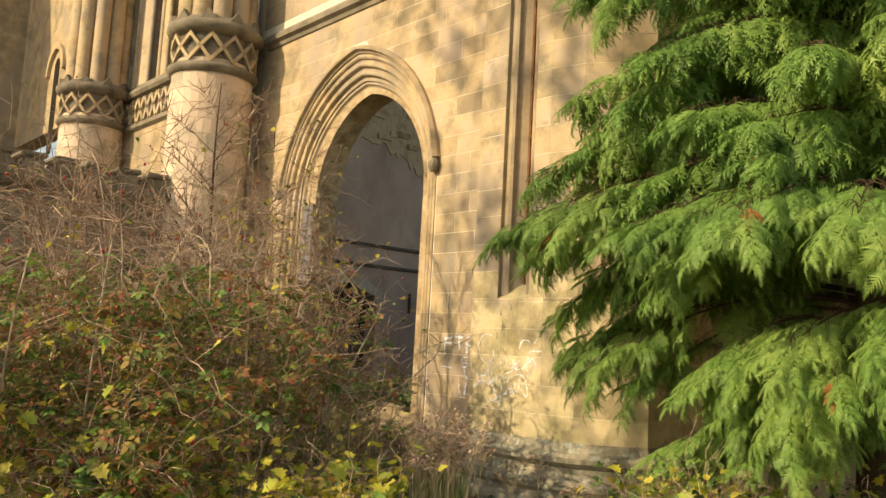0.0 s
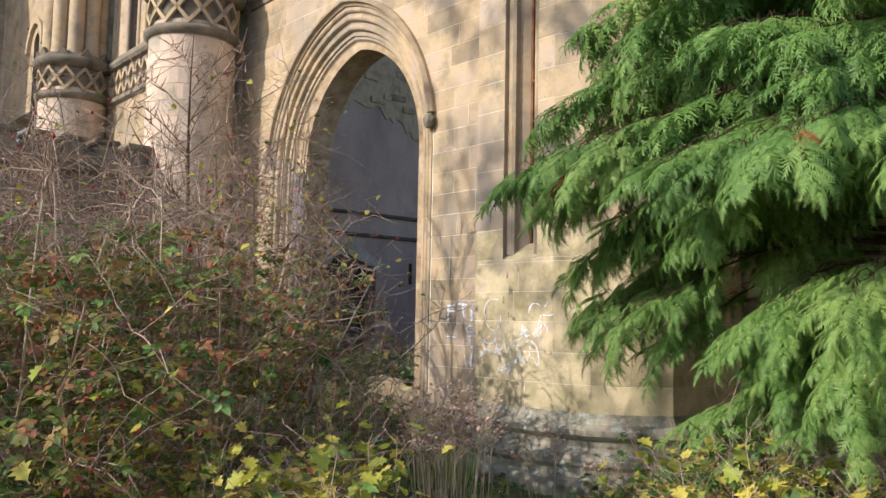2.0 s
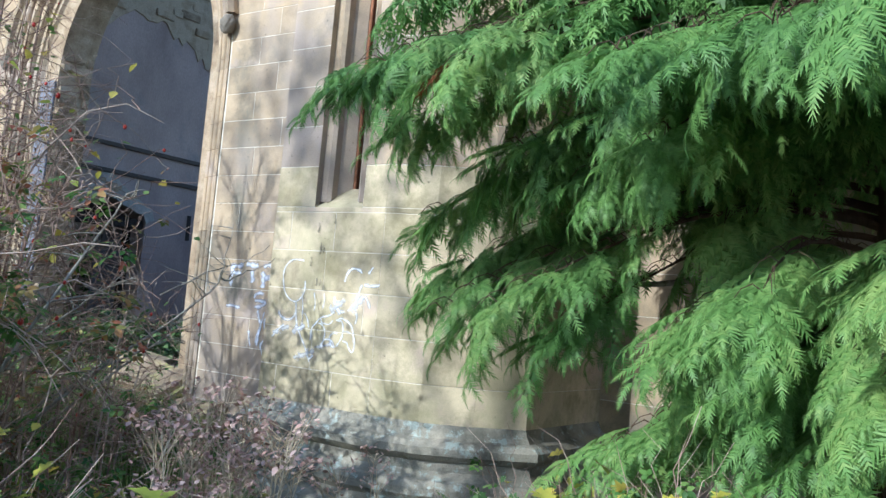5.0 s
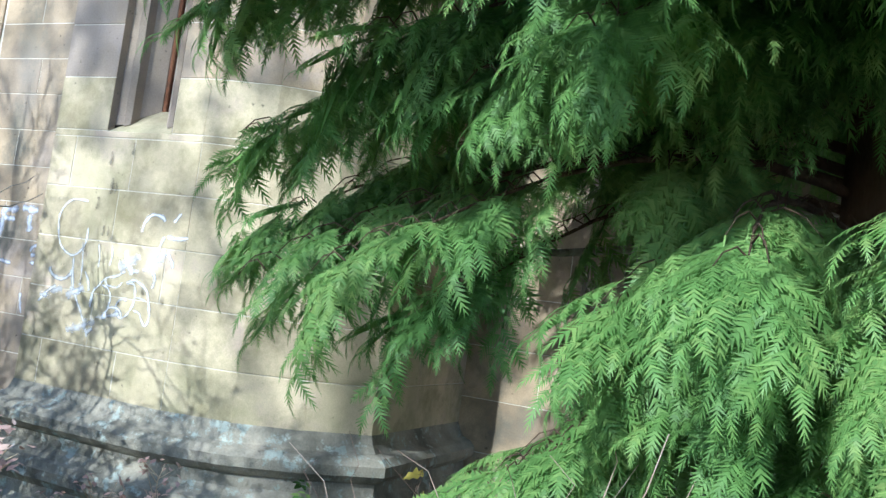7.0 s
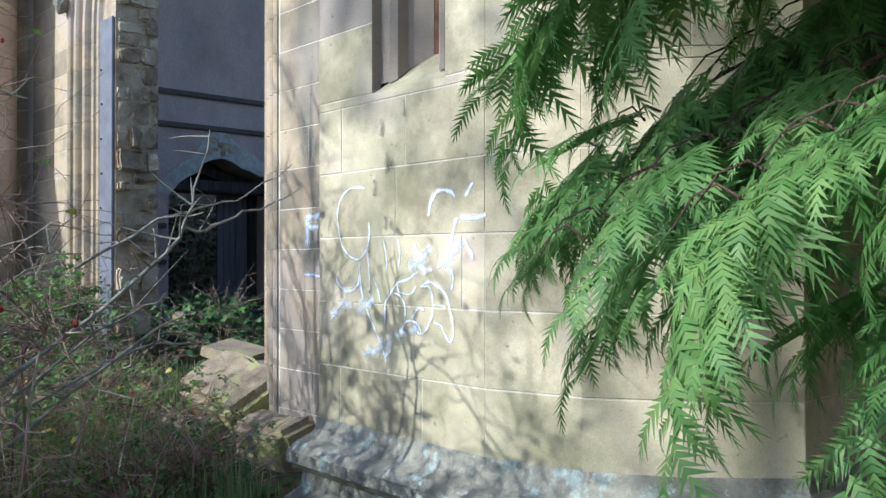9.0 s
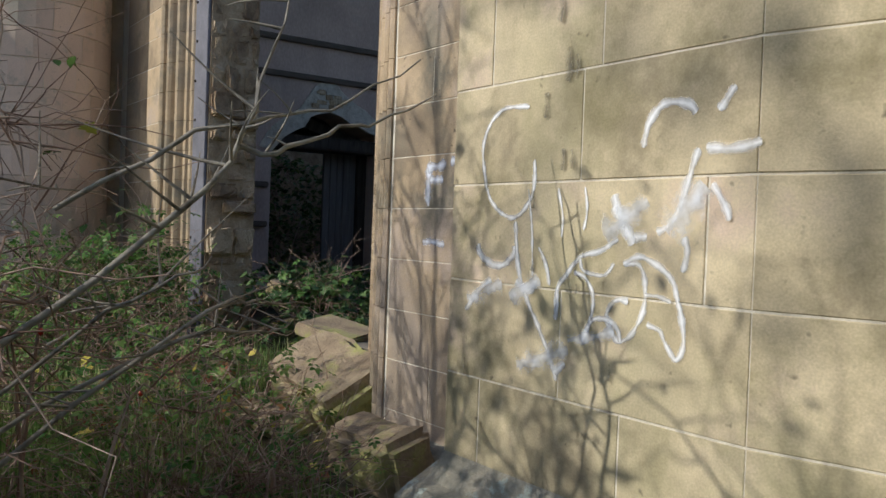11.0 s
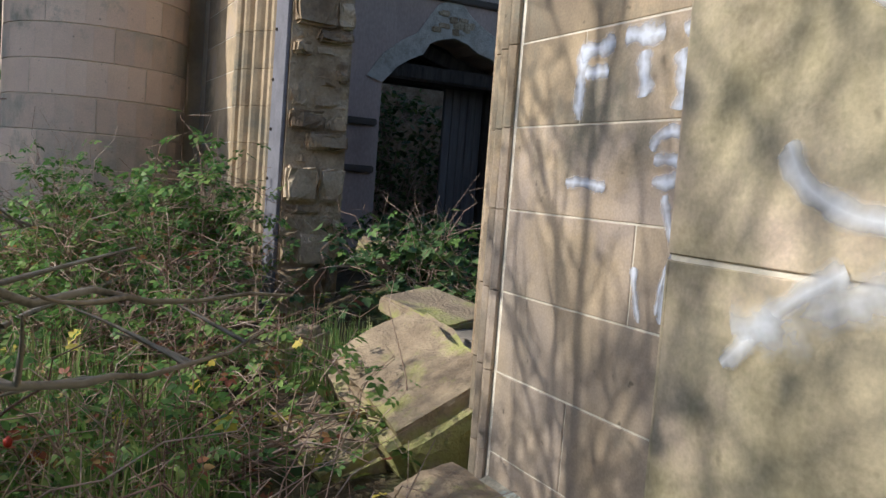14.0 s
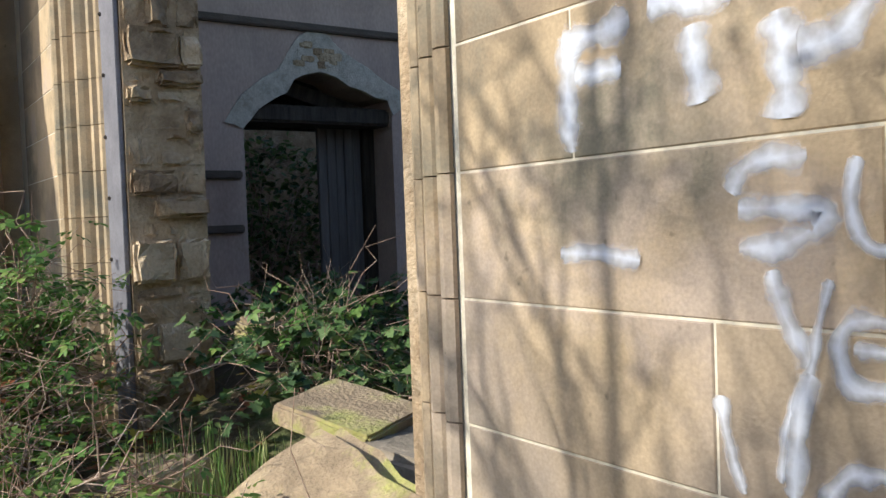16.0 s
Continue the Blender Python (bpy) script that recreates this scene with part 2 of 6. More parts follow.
def array_object(name, V, F, mat, parent=None, label="", smooth=False):
    """A mesh object from numpy arrays: V (n, 3), F (m, 3 or 4)."""
    me = bpy.data.meshes.new(name)
    k = F.shape[1]
    me.vertices.add(len(V))
    me.vertices.foreach_set("co", np.ascontiguousarray(V, dtype=np.float32).ravel())
    me.loops.add(F.size)
    me.loops.foreach_set("vertex_index", np.ascontiguousarray(F, dtype=np.int32).ravel())
    me.polygons.add(len(F))
    me.polygons.foreach_set("loop_start", np.arange(0, F.size, k, dtype=np.int32))
    if smooth:
        me.polygons.foreach_set("use_smooth", np.ones(len(F), dtype=bool))
    me.materials.append(mat)
    me.update(calc_edges=True)
    me.validate()
    ob = new(name, me)
    if parent is not None:
        ob.parent = parent
    if label:
        ob["label"] = label
    return ob


def part(name, bm, mat, parent, label=""):
    me = bpy.data.meshes.new(name)
    bm.to_mesh(me)
    bm.free()
    me.materials.append(mat)
    ob = new(name, me)
    ob.parent = parent
    if label:
        ob["label"] = label
    return ob


def thing(name, at, label, category, group="", kind=""):
    ob = new(name)
    ob.empty_display_size = 0.2
    ob.location = at
    return tagged(ob, label, category, group, kind)


def child_of(ob, parent):
    """Parents ob, keeping it where it stands."""
    ob.parent = parent
    ob.matrix_parent_inverse = Matrix.Translation(-Vector(parent.location))
    return ob


def box_bm(x0, x1, y0, y1, z0, z1, bevel=0.0):
    bm = bmesh.new()
    bmesh.ops.create_cube(bm, size=1)
    for v in bm.verts:
        v.co = Vector((x0 + (v.co.x + 0.5) * (x1 - x0), y0 + (v.co.y + 0.5) * (y1 - y0), z0 + (v.co.z + 0.5) * (z1 - z0)))
    if bevel:
        bmesh.ops.bevel(bm, geom=list(bm.edges), offset=bevel, segments=2, affect="EDGES")
    return bm


def box(name, x0, x1, y0, y1, z0, z1, mat, parent=None, label="", bevel=0.0):
    ob = part(name, box_bm(x0, x1, y0, y1, z0, z1, bevel), mat, None, label)
    return child_of(ob, parent) if parent is not None else ob


def stone(name, origin, along, out, corners, depth, mat, parent, chamfer=0.0025):
    """A dressed stone: a prism on four corners (u, z) of a face, its front edges eased."""
    o, u, n = Vector(origin), Vector(along), Vector(out)
    c = Vector((sum(p[0] for p in corners) / 4, sum(p[1] for p in corners) / 4))
    rings = []
    for inset, d in ((chamfer, 0.0), (0.0, -chamfer), (0.0, -depth)):
        ring = []
        for p in corners:
            q = Vector(p)
            sx = math.copysign(min(inset, abs(c.x - q.x) * 0.5), c.x - q.x)
            sz = math.copysign(min(inset, abs(c.y - q.y) * 0.5), c.y - q.y)
            q = q + Vector((sx, sz))
            ring.append(o + u * q.x + Vector((0, 0, q.y)) + n * d)
        rings += ring
    faces = [(0, 1, 2, 3)]
    for r in (0, 4):
        for i in range(4):
            j = (i + 1) % 4
            faces.append((r + i, r + 4 + i, r + 4 + j, r + j))
    return mesh_object(name, rings, faces, mat, parent)


def grid_faces(rows, cols, loop_cols=False):
    f = []
    for i in range(rows - 1):
        for j in range(cols if loop_cols else cols - 1):
            k = (j + 1) % cols
            f.append((i * cols + j, i * cols + k, (i + 1) * cols + k, (i + 1) * cols + j))
    return f


def ashlar(parent, origin, along, out, spans, z_lines, lengths, mat, rnd, limit=None, gap=0.005, depth=0.05, name="stone"):
    """Courses of dressed stones. spans(z0, z1) gives the stretches (u0 low, u0 high, u1 low, u1 high) of a course."""
    for k in range(len(z_lines) - 1):
        z0, z1 = z_lines[k] + gap / 2, z_lines[k + 1] - gap / 2
        for a0, a1, b0, b1 in spans(z0, z1):
            u = min(a0, a1)
            first = True
            while u < max(b0, b1) - 0.02:
                w = rnd.uniform(*lengths)
                if first and k % 2:
                    w *= 0.55
                e = u + w
                if e > max(b0, b1) - lengths[0] * 0.4:
                    e = max(b0, b1)
                lo0 = a0 if first else u + gap / 2
                lo1 = a1 if first else u + gap / 2
                hi0 = b0 if e >= max(b0, b1) else min(e - gap / 2, b0)
                hi1 = b1 if e >= max(b0, b1) else min(e - gap / 2, b1)
                if hi0 - lo0 > 0.03 or hi1 - lo1 > 0.03:
                    hi0, hi1 = max(hi0, lo0 + 0.004), max(hi1, lo1 + 0.004)
                    jit = Vector(out) * rnd.uniform(-0.0012, 0.0012)
                    stone(name, Vector(origin) + jit, along, out, [(lo0, z0), (hi0, z0), (hi1, z1), (lo1, z1)], depth, mat, parent)
                u = e
                first = False


def strip(points, width, y, name, mat, parent):
    """A painted stroke on a wall that faces -y: a ribbon along a smoothed line (x, z)."""
    pts = [Vector((p[0], 0, p[1])) for p in points]
    fine = []
    for i in range(len(pts) - 1):
        p0, p1, p2, p3 = pts[max(0, i - 1)], pts[i], pts[i + 1], pts[min(len(pts) - 1, i + 2)]
        for s in range(6):
            t = s / 6
            fine.append(0.5 * ((2 * p1) + (p2 - p0) * t + (2 * p0 - 5 * p1 + 4 * p2 - p3) * t * t + (3 * p1 - p0 - 3 * p2 + p3) * t ** 3))
    fine.append(pts[-1])
    verts, uvs = [], []
    for i, p in enumerate(fine):
        d = (fine[min(i + 1, len(fine) - 1)] - fine[max(i - 1, 0)]).normalized()
        n = Vector((-d.z, 0, d.x))
        end = 0.55 if i in (0, len(fine) - 1) else 1.0
        w = width * 0.95 * end * (1 + 0.12 * math.sin(i * 0.9 + points[0][0] * 40))
        for s in (-1, 0, 1):
            verts.append((p.x + n.x * s * w, y, p.z + n.z * s * w))
            uvs.append((i * 0.1, s))
    faces = grid_faces(len(fine), 3)
    ob = mesh_object(name, verts, faces, mat, parent)
    layer = ob.data.uv_layers.new(name="UVMap")
    for lp in ob.data.loops:
        layer.data[lp.index].uv = uvs[lp.vertex_index]
    return ob


def frames_from(direction, up, rng):
    """Rotation matrices (n, 3, 3) whose columns are the direction, the side and the normal."""
    d = direction / np.linalg.norm(direction, axis=1, keepdims=True)
    s = np.cross(up, d)
    s /= np.linalg.norm(s, axis=1, keepdims=True) + 1e-9
    n = np.cross(d, s)
    return np.stack([d, s, n], axis=2)


def scatter(template, places, turns, sizes):
    """Copies of a template (V, F) into one pair of arrays."""
    V, F = template
    n = len(places)
    out = np.einsum("nij,kj->nki", turns, V) * sizes[:, None, None] + places[:, None, :]
    faces = F[None] + (np.arange(n) * len(V))[:, None, None]
    return out.reshape(-1, 3), faces.reshape(-1, F.shape[1])


def tubes(lines, radii, sides=4):
    """Tapered tubes along lines, a list of (m, 3) arrays of one length, radii (start, end) of each."""
    P = np.stack(lines)
    n, m, _ = P.shape
    D = np.gradient(P, axis=1)
    D /= np.linalg.norm(D, axis=2, keepdims=True) + 1e-9
    ref = np.where(np.abs(D[..., 2:3]) > 0.9, np.array([1.0, 0, 0]), np.array([0, 0, 1.0]))
    A = np.cross(D, ref)
    A /= np.linalg.norm(A, axis=2, keepdims=True) + 1e-9
    B = np.cross(D, A)
    r = np.asarray(radii)
    R = r[:, 0:1] + (r[:, 1:2] - r[:, 0:1]) * np.linspace(0, 1, m)[None]
    ang = np.arange(sides) * 2 * np.pi / sides
    V = P[:, :, None] + R[:, :, None, None] * (A[:, :, None] * np.cos(ang)[None, None, :, None] + B[:, :, None] * np.sin(ang)[None, None, :, None])
    base = (np.arange(n) * m * sides)[:, None, None]
    i, j = np.arange(m - 1)[:, None], np.arange(sides)[None]
    k = (j + 1) % sides
    q = np.stack([i * sides + j, i * sides + k, (i + 1) * sides + k, (i + 1) * sides + j], axis=2).reshape(1, -1, 4)
    F = (q + base).reshape(-1, 4)
    return V.reshape(-1, 3), F


def ground_z(x, y):
    """Height of the ground."""
    def s(a, b, v):
        t = np.clip((v - a) / (b - a), 0, 1)
        return t * t * (3 - 2 * t)
    bank = s(-1.6, 0.8, y) * s(0.3, -0.8, x) * 0.32
    inside = s(0.8, 1.9, y) * s(0.6, -0.6, x) * s(-10.5, -9.0, x) * 0.3
    roll = 0.05 * np.sin(x * 1.3 + 0.4) * np.cos(y * 1.1) + 0.03 * np.sin(x * 3.1 + y * 2.3)
    return 0.06 + bank + inside + roll
# ---- ground ----
gx = np.concatenate([[-900, -300, -80, -30], np.arange(-16, 12.01, 0.2), [30, 80, 300, 900]])
gy = np.concatenate([[-900, -300, -80, -30], np.arange(-14, 12.01, 0.2), [30, 80, 300, 900]])
GX, GY = np.meshgrid(gx, gy, indexing="ij")
GV = np.stack([GX, GY, ground_z(GX, GY)], axis=2).reshape(-1, 3)
gi, gj = np.meshgrid(np.arange(len(gx) - 1), np.arange(len(gy) - 1), indexing="ij")
GF = np.stack([gi * len(gy) + gj, (gi + 1) * len(gy) + gj, (gi + 1) * len(gy) + gj + 1, gi * len(gy) + gj + 1], axis=2).reshape(-1, 4)
ground = array_object("ground", GV, GF, SOIL, smooth=True)
tagged(ground, "dark leaf-strewn soil with moss and low growth", "ground", kind="structure")

# ---- arch wall ----
WALL_Y = 0.86
OUT_L, OUT_R, IN_L, IN_R = -5.86, -1.76, -5.42, -2.16
CORE_L, CORE_R = -5.12, -2.28
SPRING = 3.9
TOP = 15.0
rnd = random.Random(4)


def arch_line(left, right, spring, point=0.17, n=18):
    """A pointed arch from the right foot to the left: the points (x, z) above the springing."""
    c, w = (left + right) / 2, (right - left) / 2
    r, d = w * (1 + point), w * point
    end = math.acos(d / r)
    half = [(c - d + r * math.cos(end * i / n), spring + r * math.sin(end * i / n)) for i in range(n + 1)]
    return half + [(2 * c - x, z) for x, z in reversed(half[:-1])]


def arch_x(z, right_side):
    """Where the arch's outer edge stands at a height."""
    c, w = (OUT_L + OUT_R) / 2, (OUT_R - OUT_L) / 2
    if z <= SPRING:
        return OUT_R if right_side else OUT_L
    r, d = w * 1.17, w * 0.17
    q = r * r - (z - SPRING) ** 2
    h = math.sqrt(q) - d if q > d * d else 0.0
    return c + h if right_side else c - h


def holed_wall(name, line, x0, x1, y0, y1, z0, z1, mat, label):
    """A wall across y0 to y1 with an opening under the line (x, z), which runs right to left."""
    pts = list(reversed(line))
    verts, faces = [], []

    def quad(*p):
        k = len(verts)
        verts.extend(p)
        faces.append((k, k + 1, k + 2, k + 3))
    for y, flip in ((y0, False), (y1, True)):
        cells = [((x0, z0), (pts[0][0], z0), (pts[0][0], z1), (x0, z1)), ((pts[-1][0], z0), (x1, z0), (x1, z1), (pts[-1][0], z1))]
        for a, b in zip(pts[:-1], pts[1:]):
            if b[0] - a[0] > 1e-5:
                cells.append((a, b, (b[0], z1), (a[0], z1)))
        for c in cells:
            p = [(q[0], y, q[1]) for q in c]
            quad(*(reversed(p) if flip else p))
    full = [(pts[0][0], z0)] + pts + [(pts[-1][0], z0)]
    for a, b in zip(full[:-1], full[1:]):
        quad((a[0], y0, a[1]), (b[0], y0, b[1]), (b[0], y1, b[1]), (a[0], y1, a[1]))
    for x in (x0, x1):
        quad((x, y0, z0), (x, y1, z0), (x, y1, z1), (x, y0, z1))
    quad((x0, y0, z1), (x1, y0, z1), (x1, y1, z1), (x0, y1, z1))
    ob = mesh_object(name, verts, faces, mat)
    return tagged(ob, label, "wall", kind="structure")


inner = arch_line(CORE_L, CORE_R, SPRING + 0.12)
wall_arch = holed_wall("wall_arch", arch_line(OUT_L + 0.03, OUT_R - 0.03, SPRING), -7.3, 0.7, WALL_Y + 0.003, 1.06, -0.3, TOP, MORTAR,
                       "tan sandstone ashlar wall pierced by a pointed arch")
wall_rear = holed_wall("wall_arch_core", inner, -7.3, 0.7, 1.061, 1.5, -0.3, TOP, RUBBLE, "rough rubble core behind the arch facing")


def arch_spans(z0, z1):
    zt = SPRING + (OUT_R - OUT_L) / 2 * 1.1576 * 0.99
    if z0 > zt + 0.0:
        return [(-7.0, -7.0, 0.35, 0.35)]
    pad = 0.02
    return [(-7.0, -7.0, arch_x(z0, False) - pad, arch_x(min(z1, zt), False) - pad), (arch_x(z0, True) + pad, arch_x(min(z1, zt), True) + pad, 0.35, 0.35)]


ARCH_LINES = [1.112 + 0.268 * k for k in range(-3, 23)]
ashlar(wall_arch, (0, WALL_Y, 0), (1, 0, 0), (0, -1, 0), arch_spans, ARCH_LINES, (0.6, 1.2), SANDSTONE, rnd)
ashlar(wall_arch, (0, WALL_Y, 0), (1, 0, 0), (0, -1, 0), lambda a, b: [(-7.0, -7.0, 0.35, 0.35)], [ARCH_LINES[-1] + 0.45 * k for k in range(1, 10)],
       (1.0, 1.6), SANDSTONE, rnd)

# Stepped and rolled mouldings between the outer and the inner arch.
PROFILE = [(0.0, 0.0), (0.0, -0.02), (0.05, -0.035), (0.10, -0.03), (0.14, 0.0), (0.15, 0.05), (0.24, 0.055), (0.27, 0.03), (0.32, 0.015), (0.37, 0.03),
           (0.40, 0.07), (0.42, 0.13), (0.52, 0.135), (0.55, 0.105), (0.60, 0.095), (0.65, 0.11), (0.68, 0.16), (0.70, 0.21), (0.82, 0.215), (0.84, 0.26),
           (0.92, 0.27), (0.97, 0.33), (1.0, 0.345)]
out_arc = arch_line(OUT_L, OUT_R, SPRING)
in_arc = arch_line(IN_L, IN_R, SPRING)


def jamb_piece(name, a_out, a_in):
    """One stone of the moulded arch: a loft between stations (outer point, inner point)."""
    verts, cols = [], len(PROFILE)
    for po, pi in zip(a_out, a_in):
        for f, dy in PROFILE:
            verts.append((po[0] + (pi[0] - po[0]) * f, WALL_Y + dy * 0.58, po[1] + (pi[1] - po[1]) * f))
    faces = grid_faces(len(a_out), cols)
    k = len(verts)
    for end in (0, len(a_out) - 1):
        po, pi = a_out[end], a_in[end]
        verts.append((pi[0], WALL_Y + 0.21, pi[1]))
        verts.append((po[0], WALL_Y + 0.21, po[1]))
        faces.append(tuple(end * cols + j for j in range(cols)) + (len(verts) - 2, len(verts) - 1))
    return mesh_object(name, verts, faces, SANDSTONE, wall_arch)


for side in (0, 1):
    xo, xi = (OUT_R, IN_R) if side == 0 else (OUT_L, IN_L)
    zs = [z for z in ARCH_LINES if 0.25 < z < SPRING - 0.1] + [SPRING]
    for a, b in zip(zs[:-1], zs[1:]):
        jamb_piece("jamb_stone", [(xo, a + 0.002), (xo, b - 0.002)], [(xi, a + 0.002), (xi, b - 0.002)])
for i in range(0, len(out_arc) - 1, 2):
    jamb_piece("voussoir", out_arc[i:i + 3], in_arc[i:i + 3])

# Hood mould over the arch with its carved stop.
hood_o, hood_i = arch_line(OUT_L - 0.09, OUT_R + 0.09, SPRING + 0.04), arch_line(OUT_L + 0.02, OUT_R - 0.02, SPRING + 0.04)
hv = []
hood_sel = [(po, pi) for po, pi in zip(hood_o, hood_i) if po[1] > 4.25]
for po, pi in hood_sel:
    for f, dy in ((0, 0.02), (0, -0.06), (0.3, -0.11), (0.6, -0.1), (0.75, -0.05), (1.0, -0.035), (1.0, 0.02)):
        hv.append((po[0] + (pi[0] - po[0]) * f, WALL_Y + dy, po[1] + (pi[1] - po[1]) * f))
hood = mesh_object("hood_mould", hv, grid_faces(len(hood_sel), 7), SANDSTONE, wall_arch, "curved stone hood mould over the pointed arch")
for x in (OUT_R + 0.0, OUT_L - 0.0):
    bm = bmesh.new()
    bmesh.ops.create_icosphere(bm, subdivisions=3, radius=0.085)
    for v in bm.verts:
        v.co *= 1 + 0.22 * noise.noise(v.co * 22)
        v.co = Vector((v.co.x + x, v.co.y * 0.8 + WALL_Y - 0.07, v.co.z * 1.15 + SPRING + 0.32))
    part("carved_stop", bm, DARK_STONE, wall_arch, "worn carved leaf stop")


def moulding(name, path, profile, mat, parent=None, closed=False):
    """Sweeps a profile (out, z) along a plan path (x, y), outwards to its right side."""
    pts = [Vector(p) for p in path]
    verts = []
    for i, p in enumerate(pts):
        a = (pts[i] - pts[i - 1]).normalized() if i else (pts[1] - pts[0]).normalized()
        b = (pts[i + 1] - pts[i]).normalized() if i < len(pts) - 1 else a
        na, nb = Vector((a.y, -a.x)), Vector((b.y, -b.x))
        m = (na + nb).normalized()
        m /= max(0.3, m.dot(na))
        for d, z in profile:
            verts.append((p.x + m.x * d, p.y + m.y * d, z))
    return mesh_object(name, verts, grid_faces(len(pts), len(profile)), mat, parent)


STRING = [(-0.02, 7.0), (0.03, 7.02), (0.05, 7.08), (0.12, 7.12), (0.13, 7.2), (0.09, 7.26), (0.06, 7.28), (-0.02, 7.34)]
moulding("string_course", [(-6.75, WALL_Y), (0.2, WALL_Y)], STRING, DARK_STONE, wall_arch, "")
WALL_FOOT = [(-0.02, 0.5), (0.03, 0.48), (0.07, 0.42), (0.08, 0.36), (0.1, 0.34), (0.1, -0.2)]
moulding("wall_foot", [(OUT_R + 0.02, WALL_Y), (-0.3, WALL_Y)], WALL_FOOT, PLINTH_STONE, wall_arch)

# ---- polygonal stair turret beside the arch ----
TUR = [(-0.62, 0.84), (0.0, 0.0), (1.08, 0.0), (1.45, 0.1), (1.76, 0.3), (2.02, 0.56), (2.02, 1.75), (1.2, 2.4)]
turret = thing("stair_turret", (0.62, 0.8, 0), "polygonal sandstone stair turret with sprayed white scrawl and lichen", "turret", kind="structure")
core_bm = bmesh.new()
inset = [tuple(Vector(p) + (Vector((0.62, 1.3)) - Vector(p)).normalized() * 0.0042) for p in TUR]
inset[1], inset[2] = (0.003, 0.003), (1.0775, 0.003)
low = [core_bm.verts.new((x, y, -0.3)) for x, y in inset]
mid = [core_bm.verts.new((x, y, 2.29)) for x, y in inset]
for i in range(len(TUR) - 1):
    core_bm.faces.new((low[i], low[i + 1], mid[i + 1], mid[i]))
hi = [core_bm.verts.new((x, y, TOP)) for x, y in inset]
for i in (0, 2, 3, 4, 5, 6):
    core_bm.faces.new((mid[i], mid[i + 1], hi[i + 1], hi[i]))
SL0, SL1, SG0, SG1 = 0.40, 0.86, 0.575, 0.70
for a, b in ((0.003, SL0), (SL1, 1.0775)):
    core_bm.faces.new([core_bm.verts.new(p) for p in ((a, 0.003, 2.29), (b, 0.003, 2.29), (b, 0.003, TOP), (a, 0.003, TOP))])
child_of(part("core", core_bm, MORTAR, None), turret)
sill = [(SL0, 0.0, 2.29), (SL1, 0.0, 2.29), (SG1 + 0.02, 0.2, 2.46), (SG0 - 0.02, 0.2, 2.46)]
child_of(mesh_object("sloping_sill", sill + [(x, y + 0.06, z - 0.1) for x, y, z in sill],
                     [(0, 1, 2, 3), (0, 4, 5, 1), (4, 7, 6, 5), (1, 5, 6, 2), (3, 2, 6, 7), (0, 3, 7, 4)], LICHEN_STONE), turret)
for x_out, x_in, sgn in ((SL0, SG0, 1), (SL1, SG1, -1)):
    rv = []
    steps = [(x_out, 0.0), (x_out, 0.05), (x_out + sgn * 0.05, 0.055), (x_out + sgn * 0.07, 0.04), (x_out + sgn * 0.1, 0.06), (x_out + sgn * 0.1, 0.12), (x_in, 0.2), (x_in, 0.3)]
    for x, y in steps:
        rv += [(x, y, 2.3 + 0.8 * y), (x, y, TOP)]
    child_of(mesh_object("splayed_reveal", rv, [(2 * i, 2 * i + 2, 2 * i + 3, 2 * i + 1) for i in range(len(steps) - 1)], SANDSTONE), turret)
slit = thing("window_1", (0.64, 0.25, 2.46), "tall narrow slit window with rust-brown iron frame", "window", kind="structure")
box("pane", SG0, SG1, 0.27, 0.28, 2.44, TOP, DARK_GLASS, slit)
for x in (SG0 + 0.012, SG1 - 0.02):
    box("frame_bar", x - 0.014, x + 0.014, 0.205, 0.245, 2.45, TOP, RUST, slit, bevel=0.004)
for z in (4.12, 5.9, 7.7):
    box("cross_bar", SG0 - 0.01, SG1 + 0.01, 0.2, 0.25, z, z + 0.03, RUST, slit)


def face_a(z0, z1):
    if z1 < 2.3:
        return [(0.0, 0.0, 1.08, 1.08)]
    return [(0.0, 0.0, SL0 - 0.002, SL0 - 0.002), (SL1 + 0.002, SL1 + 0.002, 1.08, 1.08)]


